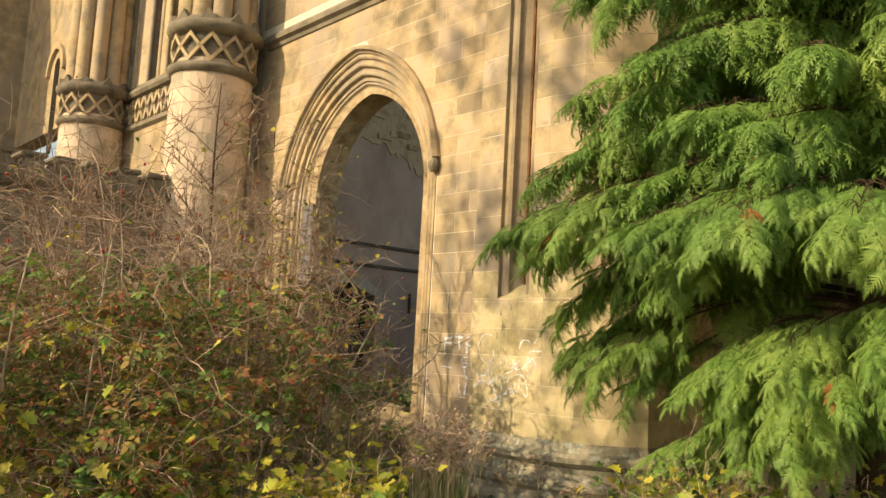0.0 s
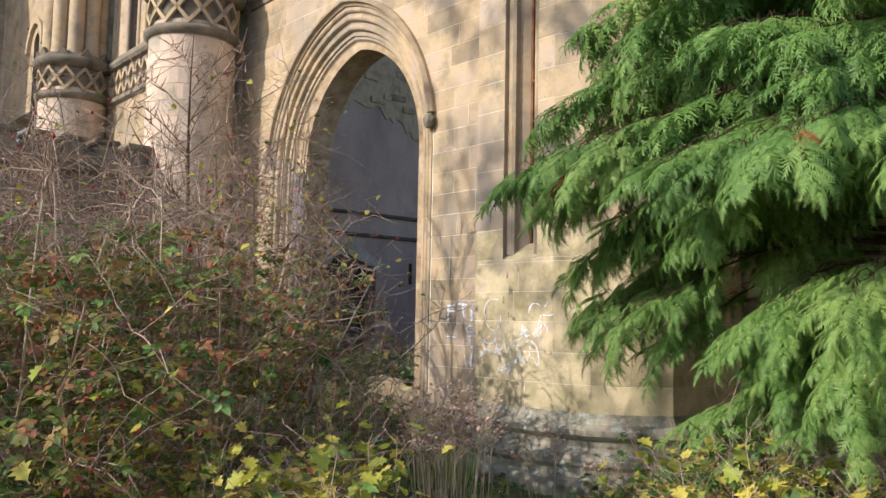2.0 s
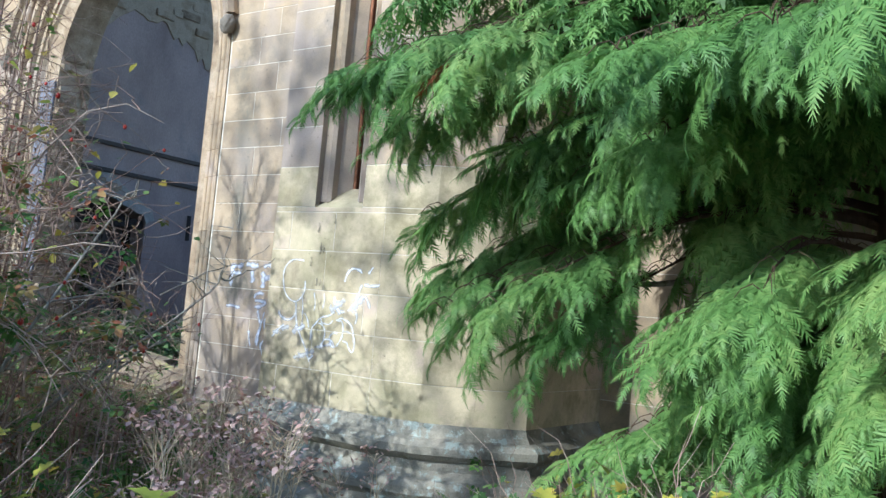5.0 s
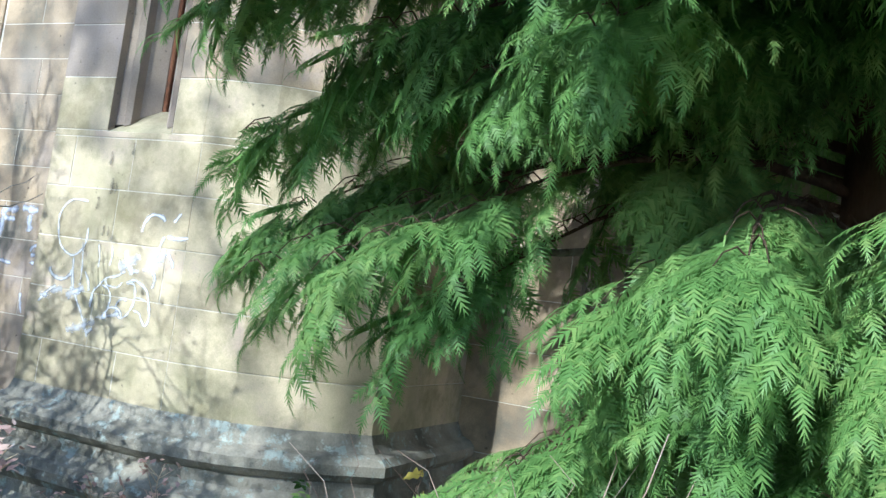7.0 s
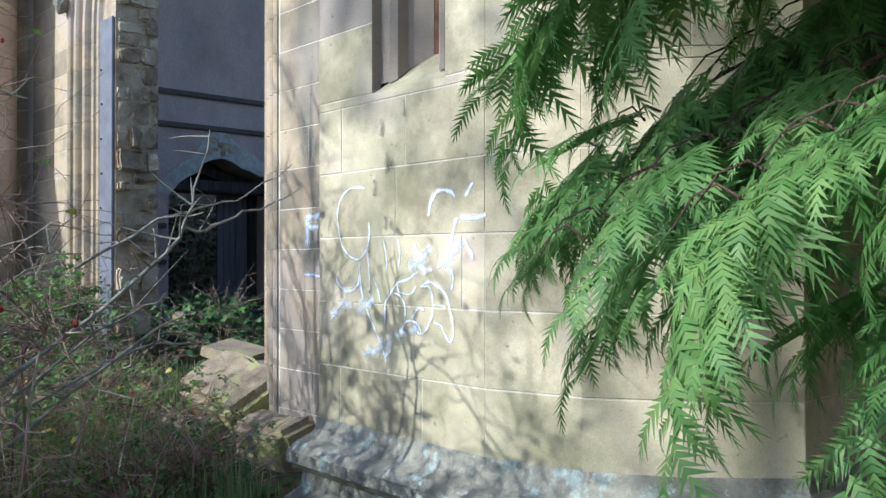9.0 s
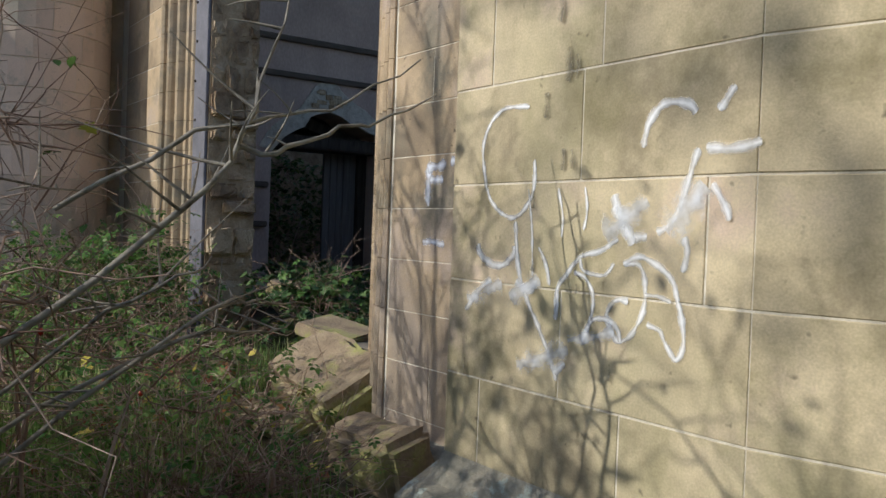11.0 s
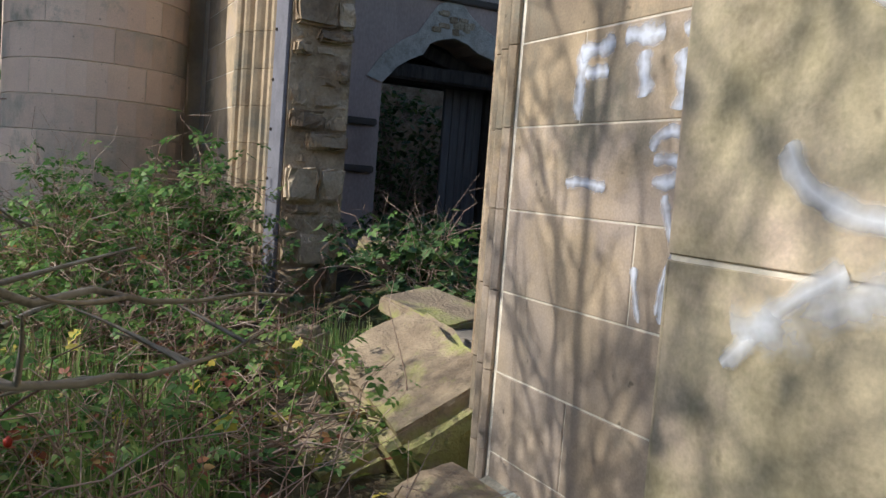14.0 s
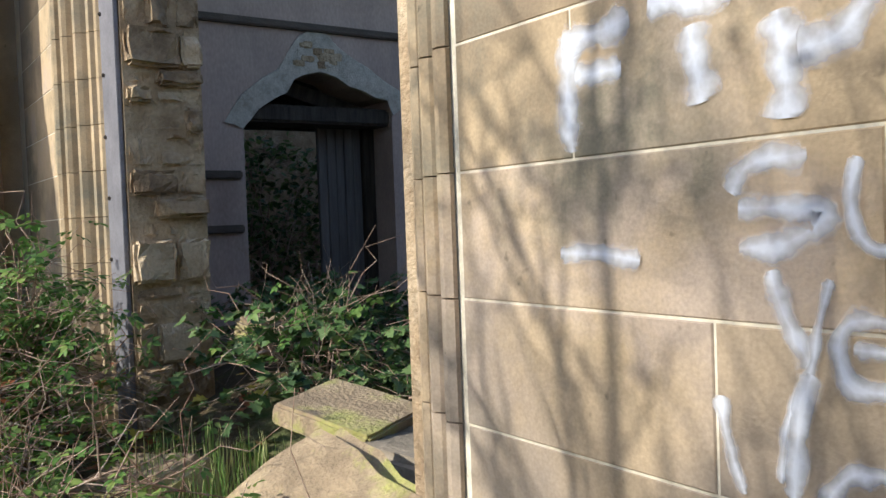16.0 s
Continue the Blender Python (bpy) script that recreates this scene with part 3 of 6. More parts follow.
TUR_LINES = [0.84] + [1.1 + 0.289 * k for k in range(0, 5)] + [2.295] + [2.6 + 0.31 * k for k in range(0, 22)]
lichen_lines, upper_lines = TUR_LINES[:8], TUR_LINES[7:]
for lines, mt in ((lichen_lines, LICHEN_STONE), (upper_lines, SANDSTONE)):
    if mt is LICHEN_STONE:
        for z0, z1, cuts in zip(lines[:-1], lines[1:], ((0.164, 0.72), (0.5,), (0.957,), (0.557,), (0.177, 0.62), ())):
            edges = (0.0,) + cuts + (1.08,)
            for u0, u1 in zip(edges[:-1], edges[1:]):
                stone("ashlar_stone", (-0.62, -0.8 + rnd.uniform(-0.0012, 0.0012), 0), (1, 0, 0), (0, -1, 0),
                      [(u0 + 0.003, z0 + 0.003), (u1 - 0.003, z0 + 0.003), (u1 - 0.003, z1 - 0.003), (u0 + 0.003, z1 - 0.003)], 0.05, mt, turret, 0.0015)
        ashlar(turret, (-0.62, -0.8, 0), (1, 0, 0), (0, -1, 0), face_a, lines[6:], (0.62, 1.15), mt, rnd, name="ashlar_stone")
    else:
        ashlar(turret, (-0.62, -0.8, 0), (1, 0, 0), (0, -1, 0), face_a, lines, (0.62, 1.15), mt, rnd, name="ashlar_stone")
    for a, b in ((2, 3), (3, 4), (4, 5), (5, 6), (0, 1)):
        if a == 1:
            continue
        p, q = Vector(TUR[a]), Vector(TUR[b])
        u = (q - p).normalized()
        ln = (q - p).length
        ashlar(turret, (p.x - 0.62, p.y - 0.8, 0), (u.x, u.y, 0), (u.y, -u.x, 0), lambda z0, z1, w=ln: [(0.0, 0.0, w, w)], lines, (0.6, 1.0), mt, rnd, name="ashlar_stone")
PLINTH = [(0.0, 0.85), (0.005, 0.838), (0.02, 0.80), (0.05, 0.76), (0.10, 0.745), (0.135, 0.71), (0.135, 0.66), (0.10, 0.625), (0.07, 0.61), (0.075, 0.55), (0.12, 0.50),
          (0.15, 0.49), (0.17, 0.45), (0.17, 0.40), (0.14, 0.36), (0.15, 0.3), (0.2, 0.27), (0.22, 0.22), (0.22, -0.3)]
child_of(moulding("moulded_plinth", TUR[:7], PLINTH, PLINTH_STONE, None), turret)

# ---- sprayed paint ----
scrawl = thing("graffiti_scrawl", (0.5, 0.0, 1.5), "white sprayed loops and faces on the turret stones", "graffiti")
TURRET_STROKES = [
    (0.016, [(0.35, 1.89), (0.23, 1.89), (0.16, 1.83), (0.15, 1.75), (0.18, 1.65), (0.23, 1.60), (0.30, 1.58), (0.35, 1.61), (0.38, 1.66), (0.38, 1.74)]),
    (0.030, [(0.68, 1.64), (0.70, 1.59), (0.73, 1.54), (0.79, 1.54)]), (0.035, [(0.68, 1.61), (0.72, 1.56), (0.75, 1.52)]),
    (0.016, [(0.70, 1.53), (0.64, 1.50), (0.57, 1.48), (0.52, 1.43), (0.49, 1.39), (0.49, 1.32)]),
    (0.014, [(0.57, 1.48), (0.58, 1.45), (0.61, 1.44), (0.66, 1.44), (0.69, 1.47)])]
TURRET_LOOPS = [
    (0.014, [(0.55, 1.44), (0.59, 1.43), (0.62, 1.39), (0.62, 1.34), (0.60, 1.29), (0.58, 1.26)]),
    (0.016, [(0.72, 1.47), (0.77, 1.47), (0.79, 1.43), (0.79, 1.37), (0.76, 1.31), (0.72, 1.28), (0.69, 1.30), (0.67, 1.34), (0.70, 1.38), (0.74, 1.38)]),
    (0.016, [(0.72, 1.47), (0.77, 1.49), (0.83, 1.47), (0.87, 1.44), (0.89, 1.39)]), (0.014, [(0.79, 1.40), (0.83, 1.40), (0.87, 1.39)]),
    (0.016, [(0.80, 1.33), (0.84, 1.32), (0.86, 1.29), (0.89, 1.26), (0.91, 1.30), (0.90, 1.36), (0.89, 1.39)]),
    (0.016, [(0.59, 1.26), (0.62, 1.32), (0.67, 1.33), (0.71, 1.31), (0.72, 1.28)])]
TURRET_DRIPS = [
    (0.016, [(0.41, 1.50), (0.44, 1.46), (0.46, 1.40)]), (0.010, [(0.48, 1.66), (0.50, 1.59), (0.50, 1.53)]), (0.010, [(0.58, 1.66), (0.59, 1.60), (0.58, 1.55)]),
    (0.024, [(0.14, 1.50), (0.17, 1.46), (0.24, 1.44), (0.30, 1.47), (0.31, 1.50)]), (0.010, [(0.36, 1.66), (0.38, 1.55), (0.39, 1.42)]),
    (0.018, [(0.31, 1.57), (0.32, 1.49), (0.34, 1.41), (0.38, 1.34), (0.43, 1.27), (0.47, 1.21), (0.50, 1.15)]), (0.028, [(0.32, 1.40), (0.38, 1.38), (0.40, 1.40)])]
TURRET_HAZE = [
    (0.025, [(0.09, 1.30), (0.15, 1.36), (0.21, 1.40)]), (0.030, [(0.49, 1.17), (0.53, 1.20)]),
    (0.022, [(0.77, 1.75), (0.78, 1.80), (0.81, 1.84), (0.85, 1.85), (0.90, 1.84), (0.92, 1.82)]),
    (0.020, [(0.93, 1.74), (0.91, 1.68), (0.89, 1.62), (0.86, 1.57), (0.82, 1.55)]), (0.026, [(0.95, 1.74), (1.03, 1.735), (1.09, 1.745)]), (0.022, [(0.98, 1.82), (1.02, 1.87)]), (0.020, [(0.97, 1.66), (1.0, 1.62), (1.02, 1.58)]), (0.020, [(0.90, 1.46), (0.91, 1.51), (0.90, 1.54)]), (0.018, [(0.49, 1.31), (0.49, 1.39)])]
for k, (w, pts) in enumerate(TURRET_STROKES + TURRET_LOOPS + TURRET_DRIPS + TURRET_HAZE):
    child_of(strip(pts, w * 0.72, -0.0035 - 0.00006 * k, "stroke", WHITE_PAINT, None), scrawl)
for k, (x, z, w, h) in enumerate(((0.72, 1.58, 0.07, 0.09), (0.44, 1.2, 0.1, 0.08), (0.18, 1.36, 0.08, 0.07), (0.36, 1.38, 0.06, 0.07), (0.9, 1.6, 0.05, 0.12), (0.62, 1.28, 0.08, 0.05))):
    child_of(strip([(x - w, z - h * 0.4), (x, z), (x + w, z + h * 0.5)], h * 0.75, -0.0062 - 0.0001 * k, "overspray", HAZE_PAINT, None), scrawl)
STAIN = paint_material("dark_lichen_blotch", (0.15, 0.135, 0.1), 0.55)
for k, (x, z, r) in enumerate(((0.505, 1.985, 0.035), (0.535, 1.975, 0.025), (0.42, 1.885, 0.026), (0.495, 1.735, 0.022), (0.53, 1.735, 0.02), (0.385, 1.63, 0.018), (0.39, 1.46, 0.02), (0.545, 1.398, 0.01),
                               (0.565, 1.398, 0.01), (0.1, 1.13, 0.02), (0.69, 1.2, 0.016), (0.47, 2.14, 0.03), (0.62, 2.2, 0.026))):
    child_of(strip([(x, z - r * 1.3), (x + 0.2 * r, z), (x, z + r * 1.3)], r, -0.0075 - 0.0001 * k, "lichen_blotch", STAIN, None), turret)
letters = thing("graffiti_letters", (-1.1, WALL_Y, 1.6), "pale blue-white sprayed letters F T P on the arch wall", "graffiti")
F_STROKES = [(0.034, [(-1.39, 1.87), (-1.40, 1.77), (-1.39, 1.66)]), (0.032, [(-1.41, 1.86), (-1.31, 1.86), (-1.25, 1.87)]), (0.026, [(-1.38, 1.79), (-1.27, 1.79)])]
T_STROKES = [(0.034, [(-1.13, 1.83), (-1.12, 1.77), (-1.11, 1.71)]), (0.032, [(-1.21, 1.88), (-1.12, 1.87), (-1.05, 1.87)])]
P_STROKES = [(0.034, [(-0.98, 1.82), (-0.97, 1.74), (-0.97, 1.67)]), (0.032, [(-0.98, 1.86), (-0.93, 1.88), (-0.88, 1.87), (-0.85, 1.82), (-0.89, 1.77), (-0.95, 1.76)])]
LOWER = [(0.03, [(-0.94, 1.62), (-1.03, 1.61), (-1.06, 1.57)]), (0.03, [(-1.05, 1.55), (-0.92, 1.54), (-0.97, 1.50), (-1.05, 1.49)]),
         (0.016, [(-0.87, 1.61), (-0.88, 1.56), (-0.87, 1.51), (-0.84, 1.49), (-0.80, 1.51), (-0.79, 1.6)]), (0.026, [(-1.00, 1.46), (-0.98, 1.40), (-0.94, 1.33)]),
         (0.014, [(-0.91, 1.45), (-0.93, 1.38), (-0.94, 1.33), (-0.98, 1.24), (-0.99, 1.16)]), (0.024, [(-0.94, 1.32), (-0.96, 1.25), (-0.97, 1.14)]),
         (0.022, [(-0.80, 1.39), (-0.85, 1.40), (-0.89, 1.39), (-0.90, 1.35), (-0.88, 1.31), (-0.82, 1.31)]), (0.02, [(-0.88, 1.36), (-0.80, 1.36)]),
         (0.02, [(-1.09, 1.27), (-1.08, 1.21), (-1.05, 1.13)]), (0.026, [(-1.43, 1.48), (-1.33, 1.48), (-1.24, 1.47)]), (0.024, [(-0.80, 1.2), (-0.85, 1.20), (-0.89, 1.19), (-0.92, 1.14), (-0.88, 1.07)])]
for k, (w, pts) in enumerate(F_STROKES + T_STROKES + P_STROKES + LOWER):
    child_of(strip(pts, w * (1.2 if k < 7 else 0.95), WALL_Y - 0.0035 - 0.00006 * k, "stroke", BLUE_PAINT, None), letters)

# ---- round turrets and the windowed bay ----


def round_turret(cx, cy, r, name, label):
    t = thing(name, (cx, cy, 0), label, "turret", group="round turrets", kind="structure")

    def ring_mesh(nm, prof, mat, seg=40, flute=0.0, nf=10, lab=""):
        verts = []
        for d, z in prof:
            for j in range(seg):
                a = 2 * math.pi * j / seg
                rr = r + d + (flute * (abs(math.sin(a * nf / 2)) ** 0.6 - 0.7) if flute else 0.0)
                verts.append((rr * math.cos(a), rr * math.sin(a), z))
        return mesh_object(nm, verts, grid_faces(len(prof), seg, True), mat, t, lab, smooth=not flute)
    ring_mesh("core", [(-0.012, -0.3), (-0.012, 6.45)], MORTAR)
    z = 0.0
    k = 0
    while z < 6.3:
        n = 5
        off = (k % 2) * 0.55 + rnd.uniform(-0.1, 0.1)
        for i in range(n):
            a0, a1 = off + 2 * math.pi * i / n + 0.004, off + 2 * math.pi * (i + 1) / n - 0.004
            m, vs = 7, []
            for (zz, d) in ((z + 0.003, -0.05), (z + 0.003, -0.005), (z + 0.008, 0), (z + 0.265, 0), (z + 0.270, -0.005), (z + 0.270, -0.05)):
                for j in range(m):
                    a = a0 + (a1 - a0) * j / (m - 1)
                    vs.append(((r + d) * math.cos(a), (r + d) * math.sin(a), zz))
            mesh_object("curved_stone", vs, grid_faces(6, m), TURRET_STONE, t)
        z += 0.2725
        k += 1
    ring_mesh("lower_band", [(-0.02, 6.28), (0.03, 6.3), (0.09, 6.36), (0.09, 6.42), (0.04, 6.46), (0.0, 6.47)], DARK_STONE)
    ring_mesh("frieze", [(-0.02, 6.46), (-0.02, 7.0)], DARK_STONE)
    n = 12
    for i in range(n):
        for s in (-1, 1):
            vs = []
            a0 = 2 * math.pi * i / n
            for j in range(7):
                f = j / 6
                a = a0 + s * 2 * math.pi / n * f
                zc = 6.5 + 0.46 * f
                for dz, d in ((-0.045, -0.02), (-0.045, 0.05), (0.045, 0.05), (0.045, -0.02)):
                    vs.append(((r + d) * math.cos(a), (r + d) * math.sin(a), zc + dz))
            mesh_object("lattice_rib", vs, grid_faces(7, 4), SANDSTONE, t)
    ring_mesh("upper_band", [(-0.02, 6.98), (0.06, 7.0), (0.12, 7.05), (0.15, 7.1), (0.15, 7.17), (0.1, 7.2), (0.08, 7.24), (-0.05, 7.34)], DARK_STONE)
    for i in range(10):
        a = 2 * math.pi * i / 10
        c, s = math.cos(a), math.sin(a)
        p = [((r + 0.09) * c - s * q, (r + 0.09) * s + c * q, h) for q, h in ((-0.13, 7.22), (0.13, 7.22), (0.0, 7.4))]
        b = [(v[0] - c * 0.1, v[1] - s * 0.1, v[2]) for v in p]
        mesh_object("leaf_crest", p + b, [(0, 1, 2), (3, 5, 4), (0, 2, 5, 3), (1, 4, 5, 2)], DARK_STONE, t)
    ring_mesh("fluted_shaft", [(-0.03, 7.28), (-0.05, 7.5), (-0.05, 17.0)], SANDSTONE, 120, 0.16, 10)
    return t


round_turret(-7.2, 0.0, 0.72, "round_turret", "round sandstone turret with a lattice band, beside the arch")
round_turret(-13.0, -0.15, 0.70, "round_turret", "round sandstone turret with a lattice band, beyond the bay")

bay = thing("wall_bay", (-10.0, 0.6, 0), "sandstone bay wall with tall narrow windows above a lattice band", "wall", kind="structure")
BY = 0.45
box("masonry", -22.0, -7.2, BY + 0.05, BY + 0.6, -0.3, 6.3, SANDSTONE, bay)
for x0, x1 in ((-12.4, -11.6), (-11.0, -10.6), (-10.0, -9.6), (-9.0, -8.7), (-8.25, -7.7), (-22.0, -13.6)):
    box("mullion_pier", x0, x1, BY + 0.05, BY + 0.6, 7.3, 17, SANDSTONE, bay)
    for e in (x0, x1):
        bm = bmesh.new()
        bmesh.ops.create_cone(bm, segments=12, radius1=0.055, radius2=0.055, depth=9.6)
        for v in bm.verts:
            v.co += Vector((e, BY + 0.05, 12.1))
        child_of(part("colonette", bm, SANDSTONE, None), bay)
box("window_void", -13.0, -7.4, BY + 0.4, BY + 0.45, 7.3, 17, DARK_GLASS, bay)
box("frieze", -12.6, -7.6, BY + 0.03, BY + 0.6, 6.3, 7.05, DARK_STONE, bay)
for i in range(14):
    for s in (-1, 1):
        xc = -12.4 + 0.36 * i
        a = (xc - s * 0.17, 6.42)
        b = (xc + s * 0.17, 6.98)
        vs = [(a[0] - 0.05, BY - 0.03, a[1]), (a[0] + 0.05, BY - 0.03, a[1]), (b[0] + 0.05, BY - 0.03, b[1]), (b[0] - 0.05, BY - 0.03, b[1])]
        vs += [(x, y + 0.07, z) for x, y, z in vs]
        child_of(mesh_object("lattice_rib", vs, [(0, 1, 2, 3), (0, 4, 5, 1), (1, 5, 6, 2), (2, 6, 7, 3), (3, 7, 4, 0)], SANDSTONE), bay)
child_of(moulding("string_course", [(-12.5, BY + 0.04), (-7.6, BY + 0.04)], [(0, 7.0), (0.1, 7.05), (0.14, 7.12), (0.12, 7.2), (0.06, 7.26), (0, 7.34)], DARK_STONE), bay)
child_of(moulding("lower_string", [(-12.5, BY + 0.04), (-7.6, BY + 0.04)], [(0, 6.25), (0.08, 6.3), (0.09, 6.37), (0.04, 6.42), (0, 6.44)], DARK_STONE), bay)
child_of(moulding("far_string", [(-22.0, BY + 0.04), (-13.4, BY + 0.04)], [(0, 5.6), (0.08, 5.65), (0.1, 5.75), (0.05, 5.85), (0, 5.95)], DARK_STONE), bay)
lan = arch_line(-18.75, -18.3, 9.2)
lan_pts = [(-18.3, 6.6)] + lan + [(-18.75, 6.6)]
child_of(mesh_object("lancet", [(x, BY + 0.04, z) for x, z in lan_pts], [tuple(range(len(lan_pts)))], DARK_GLASS), bay)
lo, li = arch_line(-19.3, -17.75, 9.0), arch_line(-19.15, -17.9, 9.0)
lv = []
for po, pi in zip(lo, li):
    lv += [(po[0], BY + 0.05, po[1]), (po[0], BY - 0.05, po[1]), (pi[0], BY - 0.05, pi[1]), (pi[0], BY + 0.05, pi[1])]
child_of(mesh_object("lancet_hood", lv, grid_faces(len(lo), 4), SANDSTONE), bay)
wing = thing("wall_wing", (-17.2, -3, 0), "shaded sandstone wing wall with a moulded string", "wall", kind="structure")
box("masonry", -22.6, -22.0, -12, 1.0, -0.3, 17, SANDSTONE, wing)
child_of(moulding("string_course", [(-22.0, -12), (-22.0, 0.5)], [(0, 5.6), (0.08, 5.65), (0.1, 5.75), (0.05, 5.85), (0, 5.95)], DARK_STONE), wing)

# ---- low traceried screen with battlements ----
screen = thing("wall_screen", (-7.2, -3, 0), "low grey stone screen with traceried openings and dark battlements", "wall", kind="structure")
SX0, SX1 = -7.55, -7.15
bays = [-1.15 - 1.02 * k for k in range(8)]
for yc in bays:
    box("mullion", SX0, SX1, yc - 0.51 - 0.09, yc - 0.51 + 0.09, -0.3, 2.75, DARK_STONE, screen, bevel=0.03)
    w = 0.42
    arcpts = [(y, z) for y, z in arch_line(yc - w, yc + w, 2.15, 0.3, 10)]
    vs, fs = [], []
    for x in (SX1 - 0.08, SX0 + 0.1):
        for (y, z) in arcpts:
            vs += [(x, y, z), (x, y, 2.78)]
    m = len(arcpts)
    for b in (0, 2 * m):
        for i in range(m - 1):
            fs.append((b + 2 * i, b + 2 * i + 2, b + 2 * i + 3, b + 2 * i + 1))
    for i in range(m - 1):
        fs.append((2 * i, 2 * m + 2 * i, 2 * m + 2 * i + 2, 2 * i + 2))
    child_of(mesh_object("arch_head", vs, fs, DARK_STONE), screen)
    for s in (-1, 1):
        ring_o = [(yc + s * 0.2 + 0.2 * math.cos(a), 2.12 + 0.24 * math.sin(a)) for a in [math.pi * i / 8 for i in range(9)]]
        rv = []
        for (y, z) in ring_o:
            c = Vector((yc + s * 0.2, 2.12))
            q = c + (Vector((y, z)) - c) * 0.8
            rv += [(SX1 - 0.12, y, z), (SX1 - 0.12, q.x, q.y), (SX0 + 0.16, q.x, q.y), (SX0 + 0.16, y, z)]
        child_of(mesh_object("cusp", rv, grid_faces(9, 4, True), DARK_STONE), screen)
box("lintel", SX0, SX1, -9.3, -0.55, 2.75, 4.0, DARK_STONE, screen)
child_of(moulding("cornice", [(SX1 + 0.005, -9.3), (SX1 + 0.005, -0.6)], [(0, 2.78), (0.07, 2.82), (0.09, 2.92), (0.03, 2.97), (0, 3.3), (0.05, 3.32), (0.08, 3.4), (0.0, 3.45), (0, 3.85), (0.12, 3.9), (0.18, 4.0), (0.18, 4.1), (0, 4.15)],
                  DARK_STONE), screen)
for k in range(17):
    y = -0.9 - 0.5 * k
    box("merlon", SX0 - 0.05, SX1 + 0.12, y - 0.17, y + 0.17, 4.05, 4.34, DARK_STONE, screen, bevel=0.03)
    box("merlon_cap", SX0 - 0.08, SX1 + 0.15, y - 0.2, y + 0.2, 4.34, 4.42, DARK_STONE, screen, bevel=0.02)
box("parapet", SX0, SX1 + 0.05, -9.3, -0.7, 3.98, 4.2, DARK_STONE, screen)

# ---- the ruined room behind the arch ----
DX = -7.4
DOOR = [(2.66, 2.42), (2.72, 2.50), (2.80, 2.60), (2.95, 2.70), (3.08, 2.76), (3.16, 2.88), (3.26, 2.93), (3.42, 2.97), (3.6, 2.93), (3.72, 2.85), (3.86, 2.82), (4.0, 2.76), (4.14, 2.74), (4.18, 2.6)]


BARED = material("bared_plaster_edge", [(0.34, 0.3, 0.25), (0.5, 0.46, 0.4), (0.6, 0.56, 0.5)], 9, 60, 0.95, 0.6, 0.012)


def door_wall():
    verts, faces = [], []

    def quad(*p):
        k = len(verts)
        verts.extend(p)
        faces.append((k, k + 1, k + 2, k + 3))
    y0, y1, z0, z1 = 1.0, 8.2, -0.3, 8.2
    for x in (DX, DX - 0.5):
        quad((x, y0, z0), (x, DOOR[0][0], z0), (x, DOOR[0][0], z1), (x, y0, z1))
        quad((x, DOOR[-1][0], z0), (x, y1, z0), (x, y1, z1), (x, DOOR[-1][0], z1))
        for a, b in zip(DOOR[:-1], DOOR[1:]):
            quad((x, a[0], a[1]), (x, b[0], b[1]), (x, b[0], z1), (x, a[0], z1))
    full = [(DOOR[0][0], z0)] + DOOR + [(DOOR[-1][0], z0)]
    for a, b in zip(full[:-1], full[1:]):
        quad((DX, a[0], a[1]), (DX - 0.5, a[0], a[1]), (DX - 0.5, b[0], b[1]), (DX, b[0], b[1]))
    return mesh_object("wall_door", verts, faces, PLASTER)


wall_door = tagged(door_wall(), "grey plastered inner wall with a broken doorway", "wall", kind="structure")
rag = [(1.0 + 0.09 * k, 5.55 - 0.3 * math.sin(0.12 * k + 0.4) + 0.5 * noise.noise(Vector((k * 0.21, 0.3, 0))) + 0.18 * noise.noise(Vector((k * 0.9, 5.3, 0)))) for k in range(80)]
rv = []
for y, z in rag:
    rv += [(DX - 0.02, y, z - 0.02), (DX + 0.02, y, z), (DX + 0.025, y, 8.2), (DX - 0.02, y, 8.2)]
child_of(mesh_object("bared_masonry", rv, grid_faces(len(rag), 4), RUBBLE, None, "bare brown masonry where the plaster has fallen"), wall_door)
rnd3 = random.Random(3)
for k in range(120):
    y, z = rnd3.uniform(1.2, 7.8), rnd3.uniform(5.75, 8.0)
    h_, w_ = rnd3.uniform(0.1, 0.17), rnd3.uniform(0.2, 0.42)
    child_of(part("rough_stone", box_bm(DX, DX + rnd3.uniform(0.03, 0.06), y, y + w_, z, z + h_, 0.015), RUBBLE, None), wall_door)
# Dark raised bars stand in for the dark-topped ledges across the plaster.
for z in (3.79, 3.36):
    bm = box_bm(DX - 0.01, DX + 0.05, 1.5, 8.1, z - 0.035, z + 0.035, 0.012)
    child_of(part("ledge_bar", bm, LEDGE_LINE, None, "dark brown-grey bar in place of a ledge across the plaster"), wall_door)
for z in (2.02, 1.55):
    child_of(part("ledge_stub", box_bm(DX - 0.01, DX + 0.05, 2.0, 2.62, z - 0.035, z + 0.035, 0.012), LEDGE_LINE, None), wall_door)
bm = box_bm(DX - 0.01, DX + 0.012, 5.02, 5.1, 2.42, 2.86, 0.004)
child_of(part("wall_slot", bm, TIMBER, None), wall_door)
